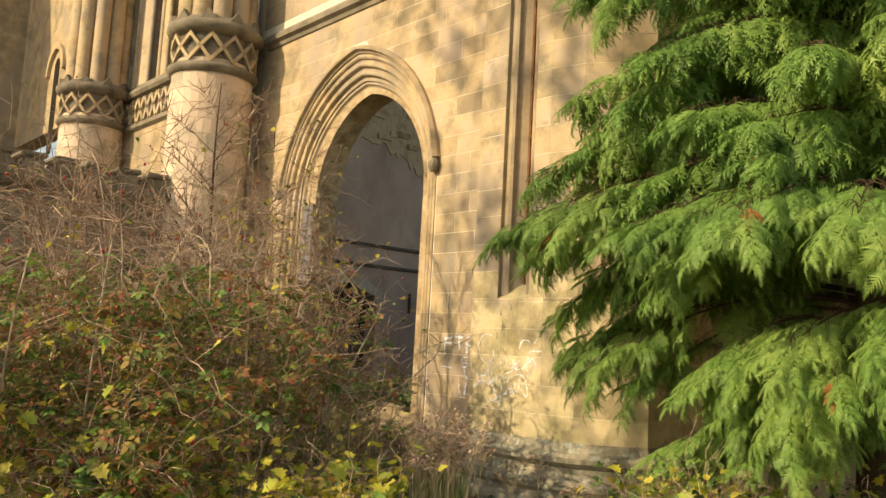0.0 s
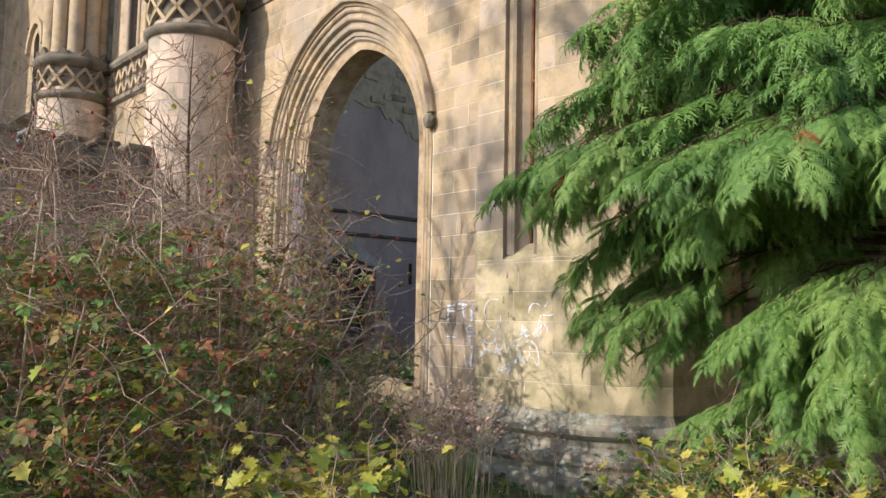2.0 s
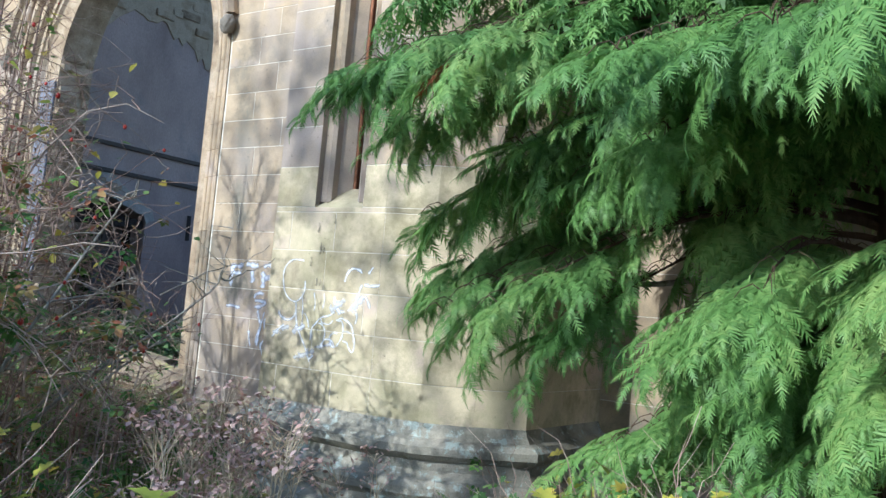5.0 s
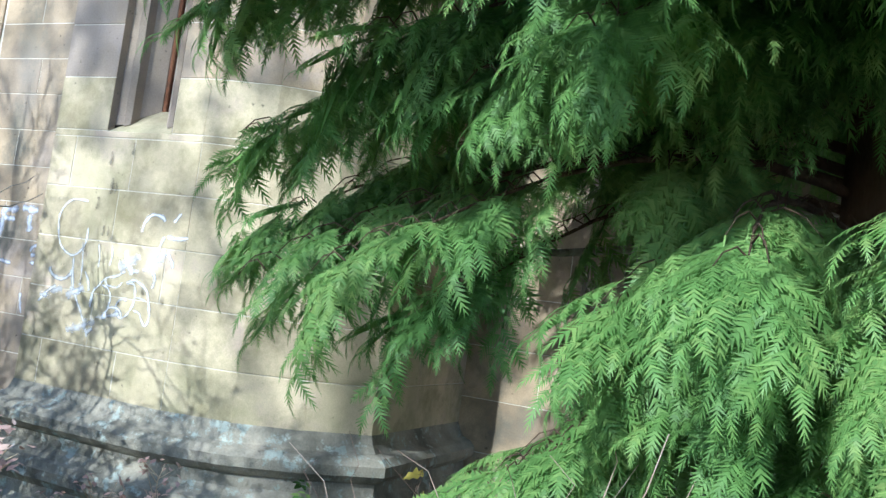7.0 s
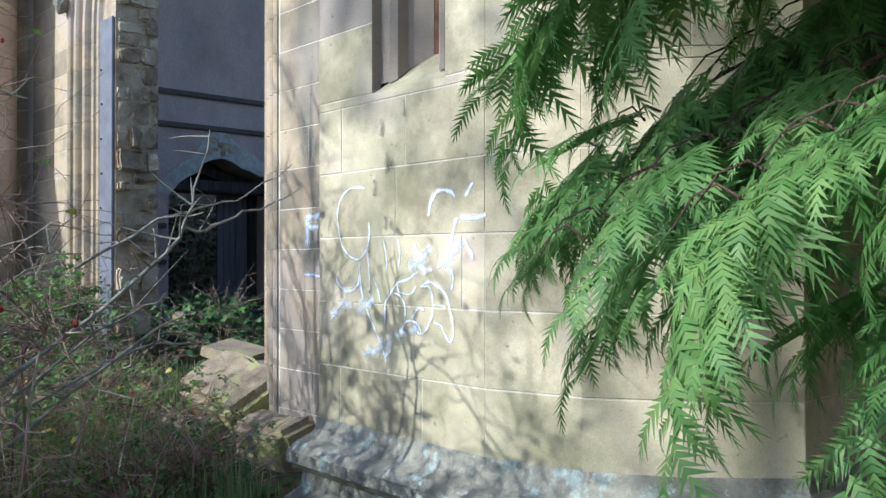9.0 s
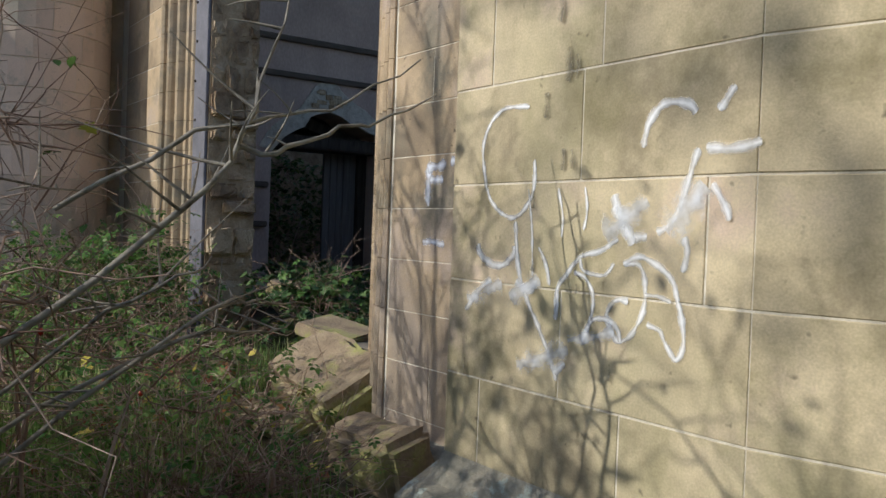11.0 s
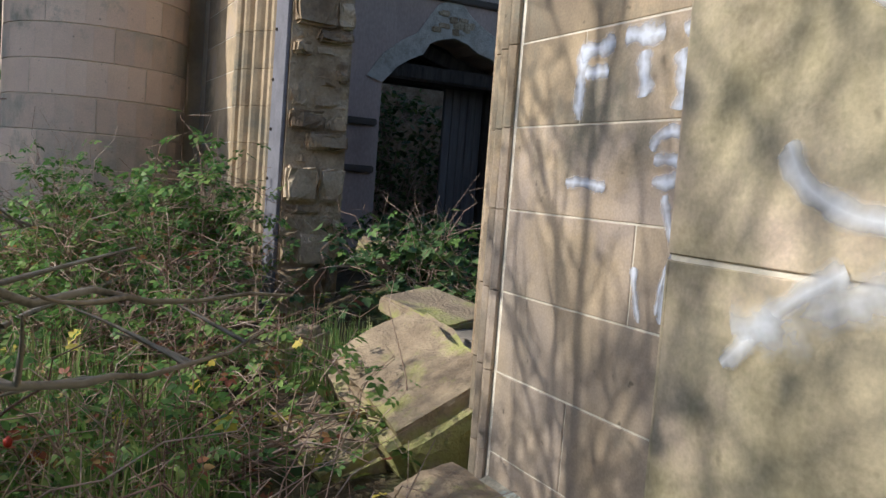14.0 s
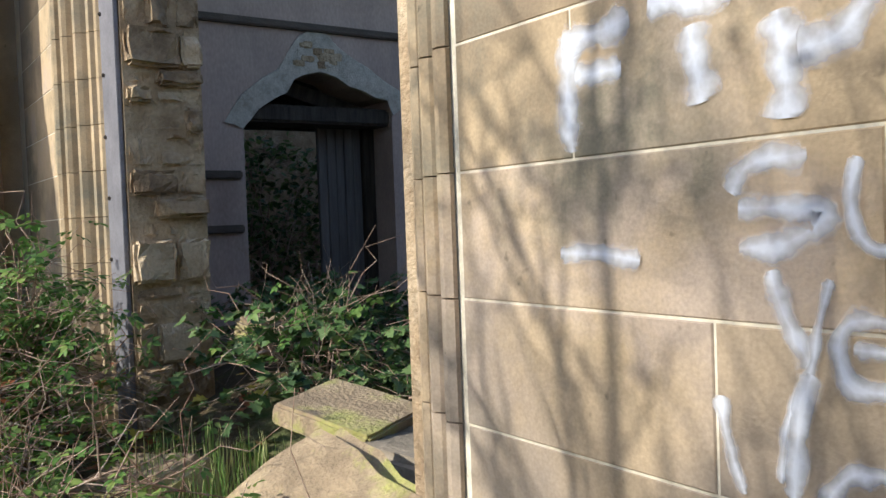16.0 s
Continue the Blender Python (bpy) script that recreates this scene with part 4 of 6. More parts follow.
# Broken plaster edge and bared stones round the head of the doorway.
rnd2 = random.Random(9)
edge_v = []
for k, (y, z) in enumerate(DOOR):
    lift = max(0.03, 0.42 - 0.46 * abs(y - 3.44)) * rnd2.uniform(0.75, 1.1)
    for f, dx in ((-0.02, -0.02), (0.0, 0.012 + 0.01 * (k % 2)), (0.5, 0.02), (0.95, 0.014), (1.0, -0.004)):
        side = (y - 3.42) * 0.22 * f
        edge_v.append((DX + dx, y + side + rnd2.uniform(-0.015, 0.015), z + lift * f))
child_of(mesh_object("broken_plaster", edge_v, grid_faces(len(DOOR), 5), BARED, None, "pale broken plaster round the door head"), wall_door)
for i in range(16):
    y = 3.42 + rnd2.uniform(-0.22, 0.22)
    z = 2.99 + rnd2.uniform(0.0, 0.22)
    bm = box_bm(-0.5, 0.5, -0.5, 0.5, -0.5, 0.5, 0.12)
    sx, sy, sz = rnd2.uniform(0.03, 0.05), rnd2.uniform(0.07, 0.13), rnd2.uniform(0.04, 0.07)
    for v in bm.verts:
        q = v.co * (1 + 0.25 * noise.noise(v.co * 3 + Vector((i, 0, 0))))
        v.co = Vector((DX + 0.01 + q.x * sx, y + q.y * sy, z + q.z * sz))
    child_of(part("bared_stone", bm, RUBBLE if rnd2.random() < 0.6 else BARED, None), wall_door)
# Added dark slab: keeps open sky from showing above the doorway's lintel.
tagged(box("passage_sky_cover", -8.5, DX - 0.5, 1.6, 5.6, 2.98, 3.2, TIMBER, None), "dark slab added beyond the doorway to block the sky", "ceiling", kind="structure")
lintel = tagged(box("lintel_beam", DX - 0.48, DX - 0.05, 2.5, 4.4, 2.5, 2.66, TIMBER, None, bevel=0.02), "dark charred timber lintel beam across the doorway", "beam")
brace = part("beam_rafter", box_bm(-0.07, 0.07, -0.75, 0.75, -0.07, 0.07, 0.01), TIMBER, None)
brace.matrix_world = pose(DX - 0.4, 3.75, 2.72, -16, 0, 0)
tagged(brace, "dark fallen rafter under the door head", "beam")
door = thing("door_1", (DX - 0.3, 3.9, 0.3), "dark weathered plank door standing open in the doorway", "door", kind="structure")
for i in range(5):
    box("plank", DX - 0.46 + 0.005 * (i % 2), DX - 0.41 + 0.005 * (i % 2), 3.58 + 0.095 * i, 3.67 + 0.095 * i, 0.3, 2.55, GREY_BOARD, door, bevel=0.006)
box("door_post", DX - 0.5, DX - 0.36, 4.06, 4.19, 0.3, 2.7, TIMBER, door, bevel=0.01)
# Added dark panel that closes the remaining sky gap under the slab above.
tagged(box("door_head_sky_panel", -8.5, -8.44, 1.7, 5.5, 2.55, 2.98, TIMBER, None), "dark panel added behind the door head to block the sky", "boards")
far = tagged(box("wall_far", -11.0, 1.6, 8.0, 8.4, -0.3, 3.6, PLASTER, None), "grey plastered far wall of the ruined room", "wall", kind="structure")
right_w = tagged(box("wall_right", 0.3, 0.6, 1.5, 8.0, -0.3, 4.2, PLASTER, None), "grey plastered side wall of the ruined room", "wall", kind="structure")
left_w = tagged(box("wall_left_room", -12.2, -11.8, 1.0, 8.4, -0.3, 3.2, RUBBLE, None), "rough stone wall beyond the doorway", "wall", kind="structure")
strip_l = part("lead_strip", box_bm(-5.44, -5.13, 1.03, 1.055, 0.3, 4.0, 0.004), LEAD, None)
tagged(strip_l, "grey lead-coloured strip fixed down the arch jamb", "strip")
for i in range(9):
    bm = bmesh.new()
    bmesh.ops.create_uvsphere(bm, u_segments=8, v_segments=6, radius=0.012)
    for v in bm.verts:
        v.co += Vector((-5.40 + 0.02 * (i % 2), 1.025, 0.7 + 0.35 * i))
    part("nail", bm, TIMBER, strip_l)
# Rubble reveal of the arch: uneven stones.
rz = 0.4
while rz < 4.4:
    h = rnd2.uniform(0.09, 0.26)
    y = 1.065
    while y < 1.49:
        w = rnd2.uniform(0.1, 0.34)
        y2 = min(1.5, y + w)
        if 1.5 - y2 < 0.07:
            y2 = 1.5
        bm = box_bm(CORE_L - 0.12, CORE_L + rnd2.uniform(-0.01, 0.06), y + 0.008, y2 - 0.008, rz + 0.006, rz + h - 0.008, 0.018)
        bmesh.ops.subdivide_edges(bm, edges=[e for e in bm.edges if e.calc_length() > 0.09], cuts=2)
        for v in bm.verts:
            v.co += Vector((1.4, 0.5, 0.5)) * (0.03 * noise.noise(v.co * 11) + 0.02 * noise.noise(v.co * 31))
        part("rubble_stone", bm, RUBBLE, wall_rear)
        y = y2
    rz += h


def rough_block(name, m, size, label, seed, mat=None, cuts=5):
    bm = bmesh.new()
    bmesh.ops.create_cube(bm, size=1)
    bmesh.ops.scale(bm, vec=size, verts=bm.verts)
    bmesh.ops.bevel(bm, geom=list(bm.edges), offset=min(size) * 0.14, segments=2, affect="EDGES")
    bmesh.ops.subdivide_edges(bm, edges=list(bm.edges), cuts=cuts, use_grid_fill=True)
    for v in bm.verts:
        k = v.co * 4 + Vector((seed * 7.1, 0, 0))
        v.co += v.co.normalized() * min(1.0, min(size) / 0.15) * (0.05 * noise.noise(k) + 0.012 * noise.noise(k * 4) + 0.005 * noise.noise(k * 13))
    me = bpy.data.meshes.new(name)
    bm.to_mesh(me)
    bm.free()
    me.materials.append(mat or FALLEN)
    ob = new(name, me)
    ob.matrix_world = m
    return tagged(ob, label, "stone block", group="fallen stones")


rough_block("fallen_block", pose(-2.5, 0.98, 0.53, 30, 5, -4), (1.05, 0.55, 0.42), "large fallen sandstone coping block with yellow lichen", 1)
rough_block("fallen_slab", pose(-3.36, 1.44, 0.77, 5, 10, 22), (0.5, 0.4, 0.09), "flat fallen stone slab lying in the arch", 2)
rough_block("fallen_block", pose(-3.05, 1.5, 0.62, 0, 0, 8), (0.7, 0.4, 0.22), "dark fallen block under the slab", 3, DARK_STONE)
rough_block("fallen_block", pose(-2.6, 0.6, 0.3, 24, 0, -2), (0.9, 0.3, 0.25), "mossy fallen block at the foot of the arch", 4)
rough_block("fallen_block", pose(-4.9, 1.7, 0.95, 10, 12, 20), (0.24, 0.2, 0.2), "small squared fallen stone in the ivy", 5)
rough_block("fallen_block", pose(-3.9, 0.75, 0.42, 20, -8, 10), (0.7, 0.4, 0.3), "half-buried mossy fallen block", 6)
rough_block("fallen_block", pose(-1.35, 0.6, 0.42, 15, 0, 6), (0.55, 0.3, 0.35), "yellow-lichened fallen stone against the wall", 7)
rough_block("fallen_block", pose(3.4, -0.15, 0.35, 8, 10, 30), (0.4, 0.35, 0.5), "pale upright stone among the ferns", 8)

wall_east = tagged(box("wall_east", 1.9, 14.0, 1.75, 2.3, -0.3, 11.0, MORTAR, None), "weathered sandstone facade behind the cedar", "wall", kind="structure")
ashlar(wall_east, (0, 1.747, 0), (1, 0, 0), (0, -1, 0), lambda a, b: [(1.94, 1.94, 9.0, 9.0)], [0.0 + 0.34 * k for k in range(14)], (0.8, 1.3), SANDSTONE, rnd)

# ---- plants ----
rng = np.random.default_rng(11)
WAY = np.array([(7.4, -7.1), (6.9, -6.6), (6.3, -6.0), (5.5, -5.3), (4.7, -4.7), (4.2, -4.0), (3.8, -3.4), (3.6, -2.8), (3.35, -2.35), (2.95, -2.0), (2.3, -1.65), (1.6, -1.27), (1.15, -0.85),
                (0.6, -0.57), (0.1, -0.4), (-0.3, -0.2)])


def way_distance(xy):
    """Distance of points (n, 2) from the trodden way."""
    best = np.full(len(xy), 1e9)
    for a, b in zip(WAY[:-1], WAY[1:]):
        d = b - a
        t = np.clip(((xy - a) @ d) / (d @ d), 0, 1)
        best = np.minimum(best, np.linalg.norm(xy - (a + t[:, None] * d), axis=1))
    return best


def in_masonry(p):
    """Points inside the turrets, the arch wall or the screen."""
    x, y, z = p[:, 0], p[:, 1], p[:, 2]
    a = (y > 0.70) & (y < 1.55) & ((x < OUT_L + 0.1) | (x > OUT_R - 0.1)) & (x > -7.5) & (x < 0.8)
    b = (x > -0.1) & (x < 2.06) & (y > -0.02) & (y > 0.62 * np.maximum(0, x - 1.08) ** 2 - 0.02) & (y < 2)
    c = (x + 7.2) ** 2 + y ** 2 < 0.76 ** 2
    d = (x < -7.0) & (x > -7.95) & ((y > 1.0) | (y < -0.5))
    return a | b | c | d


def flat_leaf(outline, fold=0.12):
    """A leaf from half an outline (x, y): two halves folded along the midrib, bent a little."""
    V, F = [(0.4, 0.0, -0.03)], []
    for sd in (1, -1):
        k = len(V)
        V += [(x, sd * y, -0.18 * x * x + fold * y) for x, y in outline]
        for i in range(len(outline) - 1):
            F.append((0, k + i, k + i + 1) if sd < 0 else (0, k + i + 1, k + i))
    return np.array(V), np.array(F)


OVATE = flat_leaf([(0, 0.02), (0.35, 0.3), (0.7, 0.22), (1.0, 0.0)])
LOBED = flat_leaf([(0, 0.02), (0.02, 0.34), (0.2, 0.24), (0.3, 0.56), (0.5, 0.26), (0.68, 0.36), (0.8, 0.14), (1.0, 0.0)], 0.2)


def leaf_trio():
    """A stalk with three or five leaflets, as on a rose or bramble."""
    V, F = [], []
    k = 0
    for x, y, a, s in ((0.55, 0, 0, 0.5), (0.5, 0.02, 1.1, 0.42), (0.5, -0.02, -1.1, 0.42), (0.22, 0.02, 1.2, 0.36), (0.22, -0.02, -1.2, 0.36)):
        c, q = math.cos(a), math.sin(a)
        P = OVATE[0] * s
        V.append(np.stack([x + c * P[:, 0] - q * P[:, 1], y + q * P[:, 0] + c * P[:, 1], P[:, 2] - 0.1 * x], axis=1))
        F.append(OVATE[1] + k)
        k += len(P)
    return np.concatenate(V), np.concatenate(F)


TRIO = leaf_trio()


def cedar_fan(lobes=7, steps=6):
    """A flat spray of scale leaves: an arching rachis with pointed, toothed lobes that hang to both sides."""
    V, F = [], []

    def lobe(root, heading, length, droop, width):
        m = steps
        dx, dy = math.cos(heading), math.sin(heading)
        k = len(V)
        line = []
        for j in range(m + 1):
            t = j / m
            h = length * (t - 0.3 * droop * t * t)
            line.append((root[0] + dx * h, root[1] + dy * h, root[2] - length * 0.62 * droop * t * t))
        V.extend(line)
        for j in range(m):
            t = (j + 0.5) / m
            w = width * length * (math.sin(math.pi * (0.12 + 0.88 * t) ** 0.8) ** 0.8 + 0.06) * random.uniform(0.65, 1.35)
            a, b = line[j], line[j + 1]
            d = [b[i] - a[i] for i in range(3)]
            mid = len(V)
            V.append(tuple(a[i] + d[i] * 0.95 for i in range(3)))
            for sd in (-1, 1):
                V.append((b[0] - sd * dy * w + d[0] * reach, b[1] + sd * dx * w + d[1] * reach, b[2] + d[2] * reach - 0.18 * w))
                F.append((k + j, mid, len(V) - 1) if sd > 0 else (mid, k + j, len(V) - 1))

    reach = 0.115 * steps
    sag = lambda x: -0.3 * x * x
    k0 = len(V)
    V.extend([(0, -0.008, 0), (0, 0.008, 0), (0.5, 0, sag(0.5)), (1, 0, sag(1))])
    F.extend([(k0, k0 + 1, k0 + 2), (k0 + 1, k0 + 3, k0 + 2)])
    for i in range(lobes):
        for sd in (-1, 1):
            x = 0.06 + 0.86 * (i + (0.5 if sd > 0 else 0.0)) / lobes
            ln = (0.47 - 0.15 * x) * random.uniform(0.6, 1.25)
            lobe((x, 0, sag(x)), sd * radians(52 - 20 * x + random.uniform(-14, 14)), ln, random.uniform(0.5, 1.5), 0.215)
    lobe((0.93, 0, sag(0.93)), 0.0, 0.34, 0.9, 0.17)
    return np.array(V), np.array(F)


random.seed(5)
FANS = [cedar_fan(7, 5) for _ in range(4)] + [cedar_fan(8, 10) for _ in range(4)]


def cedar(base, height, label):
    t = thing("cedar_tree", (base[0], base[1], 0), label, "tree")
    bx, by = base
    zs = np.linspace(0, height, 10)
    trunk = np.stack([0.06 * np.sin(zs), 0.05 * np.cos(zs * 1.3), zs - 0.1], axis=1)
    V, F = tubes([trunk], [(0.24, 0.03)], 14)
    array_object("trunk", V, F, BARK, t, "ridged brown trunk", smooth=True)
    # Limbs as (height on the trunk, tip): first the low ones that make the skirt, then the rest of the crown.
    wanted = [(2.25, (2.15, -0.95, 1.5)), (2.3, (1.95, -0.6, 1.75)), (2.2, (2.5, -1.0, 1.55)), (2.15, (2.75, -0.6, 1.45)), (2.4, (2.25, -0.4, 1.9)), (2.5, (2.0, -0.85, 2.05)),
              (2.7, (3.1, -1.1, 2.22)), (2.8, (3.45, -1.3, 2.3)), (2.7, (2.6, -1.2, 2.3)), (2.9, (2.1, -1.2, 2.5)), (3.2, (2.05, -1.5, 2.75)), (3.1, (2.2, -1.75, 2.62)),
              (3.0, (2.7, -1.75, 2.6)), (3.0, (3.5, -1.8, 2.55)), (3.0, (4.1, -1.9, 2.55)), (2.9, (4.5, -2.25, 2.5)), (3.4, (4.4, -1.7, 2.95)), (2.8, (5.2, -2.2, 2.45)),
              (3.6, (2.05, -1.25, 3.2)), (3.9, (2.35, -1.0, 3.5)), (4.3, (2.2, -0.9, 3.95)), (1.6, (3.5, -0.55, 1.35)), (1.7, (3.9, -0.95, 1.35)), (1.8, (4.4, -1.4, 1.4)),
              (1.9, (4.9, -1.8, 1.55)), (1.5, (4.2, -0.9, 1.05)), (1.8, (3.75, -0.9, 1.6)), (2.0, (4.6, -1.85, 1.75)), (2.1, (5.3, -2.0, 1.8)), (1.4, (3.35, -0.3, 1.05)),
              (1.4, (3.2, -0.85, 0.95)), (1.9, (3.55, -0.95, 1.55)), (2.0, (3.95, -1.3, 1.65))]
    limbs, rad = [], []
    s = np.linspace(0, 1, 9)

    def add(z0, tip):
        d = np.array([tip[0] - bx, tip[1] - by])
        r = np.linalg.norm(d)
        side = np.array([-d[1], d[0]]) / r
        bend = rng.uniform(-0.2, 0.2)
        xy = d[None] * s[:, None] + side[None] * (bend * np.sin(np.pi * s))[:, None]
        lift = 0.1 + 0.06 * r
        zz = z0 + (tip[2] - z0) * s ** 1.5 + lift * np.sin(np.pi * s) + 0.05 * s ** 5
        limbs.append(np.concatenate([xy, zz[:, None]], axis=1))
        rad.append((0.012 + 0.006 * r, 0.003))
    for z0, tip in wanted:
        add(z0, tip)
    n = 200
    for i in range(n):
        f = i / n
        z0 = 2.7 + (height - 3.2) * f ** 1.15
        az = i * 2.399963 + rng.uniform(-0.25, 0.25)
        if math.cos(az - radians(-120)) < -0.25 and i % 3:
            continue
        r = 2.65 * (1 - 0.5 * (z0 / height) ** 1.4) * rng.uniform(0.7, 1.1)
        tip = np.array([bx + r * math.cos(az), by + r * math.sin(az), z0 - r * rng.uniform(0.06, 0.26)])
        for attempt in range(10):
            if tip[0] < 1.95 or tip[1] > 1.45:
                tip = np.array([bx, by, tip[2]]) + (tip - np.array([bx, by, tip[2]])) * 0.88
        if tip[2] < 2.3:
            tip[2] = 2.3 + rng.uniform(0, 0.25)
        add(z0, tip)
    P, D, U, S, sec = [], [], [], [], []
    for line in limbs:
        r = np.linalg.norm(line[-1, :2] - line[0, :2])
        high = line[0, 2] > 7.5
        m = int((5 + r * 7) if high else (12 + r * 18))
        for k in range(m):
            q = 0.16 + 0.84 * (k + rng.uniform(0.1, 0.9)) / m
            p = np.array([np.interp(q, s, line[:, c]) for c in range(3)])
            g = np.array([np.interp(min(1, q + 0.06), s, line[:, c]) for c in range(3)]) - np.array([np.interp(q - 0.06, s, line[:, c]) for c in range(3)])
            az = math.atan2(g[1], g[0]) + (1 if k % 2 else -1) * rng.uniform(0.25, 1.25) * (1.2 - 0.6 * q)
            away = rng.uniform(0.0, 0.34) * (1.1 - 0.6 * q)
            if k > m - 3:
                az, away, p = math.atan2(g[1], g[0]) + rng.uniform(-0.3, 0.3), 0.0, line[-1] - rng.uniform(0.1, 0.25) * g / np.linalg.norm(g)
            o = np.array([math.cos(az), math.sin(az), 0.0])
            c = p + o * away - np.array([0, 0, 0.35 * away])
            if away > 0.08:
                sec.append(np.stack([p + (c - p) * e + np.array([0, 0, 0.05 * math.sin(math.pi * e)]) for e in (0.0, 0.35, 0.7, 1.0)]))
            fall = rng.uniform(0.15, 0.7) if rng.random() < 0.5 else rng.uniform(0.7, 2.2)
            P.append(c)
            D.append([o[0], o[1], -fall])
            U.append([o[0] * fall + rng.normal(0, 0.22), o[1] * fall + rng.normal(0, 0.22), 1.0])
            S.append(rng.uniform(0.3, 0.5) * (1.12 - 0.3 * q))
    P, D, U, S = np.array(P), np.array(D), np.array(U), np.array(S)
    W = P + np.array([bx, by, 0])
    dn = D / np.linalg.norm(D, axis=1, keepdims=True)
    tip = W + dn * S[:, None] - np.array([0, 0, 0.3]) * S[:, None]
    hollow = (tip[:, 0] > 2.75) & (tip[:, 0] < 3.4) & (tip[:, 1] > -0.75) & (tip[:, 1] < 0.25) & (tip[:, 2] > 1.55) & (tip[:, 2] < 2.05)
    ok = ~in_masonry(tip) & ~in_masonry(W + dn * S[:, None] * 0.5) & ((way_distance(tip[:, :2]) > 0.5) | (tip[:, 2] > 2.2)) & (tip[:, 0] > 1.2) & (tip[:, 2] > 0.6) & ~hollow
    P, D, U, S = P[ok], D[ok], U[ok], S[ok]
    for one, r_ in zip(limbs, rad):
        V, F = tubes([one[:-1]], [r_], 6)
        array_object("limb", V, F, BARK, t, smooth=True)
    V, F = tubes(sec, [(0.004, 0.002)] * len(sec), 3)
    tagged(array_object("twig_mass", V, F, BARK, t), kind="stuff")
    R = frames_from(D, U, rng)
    Vs, Fs, k = [], [], 0
    pick = rng.integers(0, 4, len(P)) + np.where(P[:, 2] < 2.9, 4, 0)
    brown = rng.random(len(P)) < 0.004
    for i in range(len(FANS)):
        m = (pick == i) & ~brown
        v, f = scatter(FANS[i], P[m], R[m], S[m])
        Vs.append(v)
        Fs.append(f + k)
        k += len(v)
    tagged(array_object("crown", np.concatenate(Vs), np.concatenate(Fs), CEDAR, t, "bright green flat drooping sprays"), kind="stuff")
    v, f = scatter(FANS[4], P[brown], R[brown], S[brown] * 0.6)
    tagged(array_object("withered_sprays", v, f, BROWN_SPRAY, t, "orange-brown withered sprays"), kind="stuff")
    return t


cedar((4.3, 0.35), 11.5, "large green cedar with drooping flat sprays beside the turret")

# A bare side limb with hanging dead shoots, seen under the skirt of the cedar.
dead = thing("dead_branch", (4.2, 0.1, 0), "bare grey-brown cedar branch with hanging dead shoots", "branch")
ln0 = np.array([(4.3, 0.35, 2.0), (3.9, 0.3, 1.93), (3.5, 0.2, 1.95), (3.05, 0.08, 1.87), (2.8, -0.16, 1.84), (2.68, -0.32, 1.74)]) - np.array([4.2, 0.1, 0])
V, F = tubes([ln0], [(0.03, 0.007)], 8)
array_object("limb", V, F, PALE_TWIG, dead, smooth=True)
hang = []
for i in range(16):
    q = rng.uniform(0.2, 0.98)
    p = np.array([np.interp(q, np.linspace(0, 1, 6), ln0[:, c]) for c in range(3)])
    L_ = rng.uniform(0.15, 0.45)
    hang.append(np.stack([p + np.array([rng.uniform(-0.04, 0.04) * w, rng.uniform(-0.04, 0.04) * w, -L_ * w]) for w in np.linspace(0, 1, 5)]))
for one in hang:
    V, F = tubes([one], [(0.004, 0.002)], 4)
    array_object("dead_shoot", V, F, PALE_TWIG, dead)


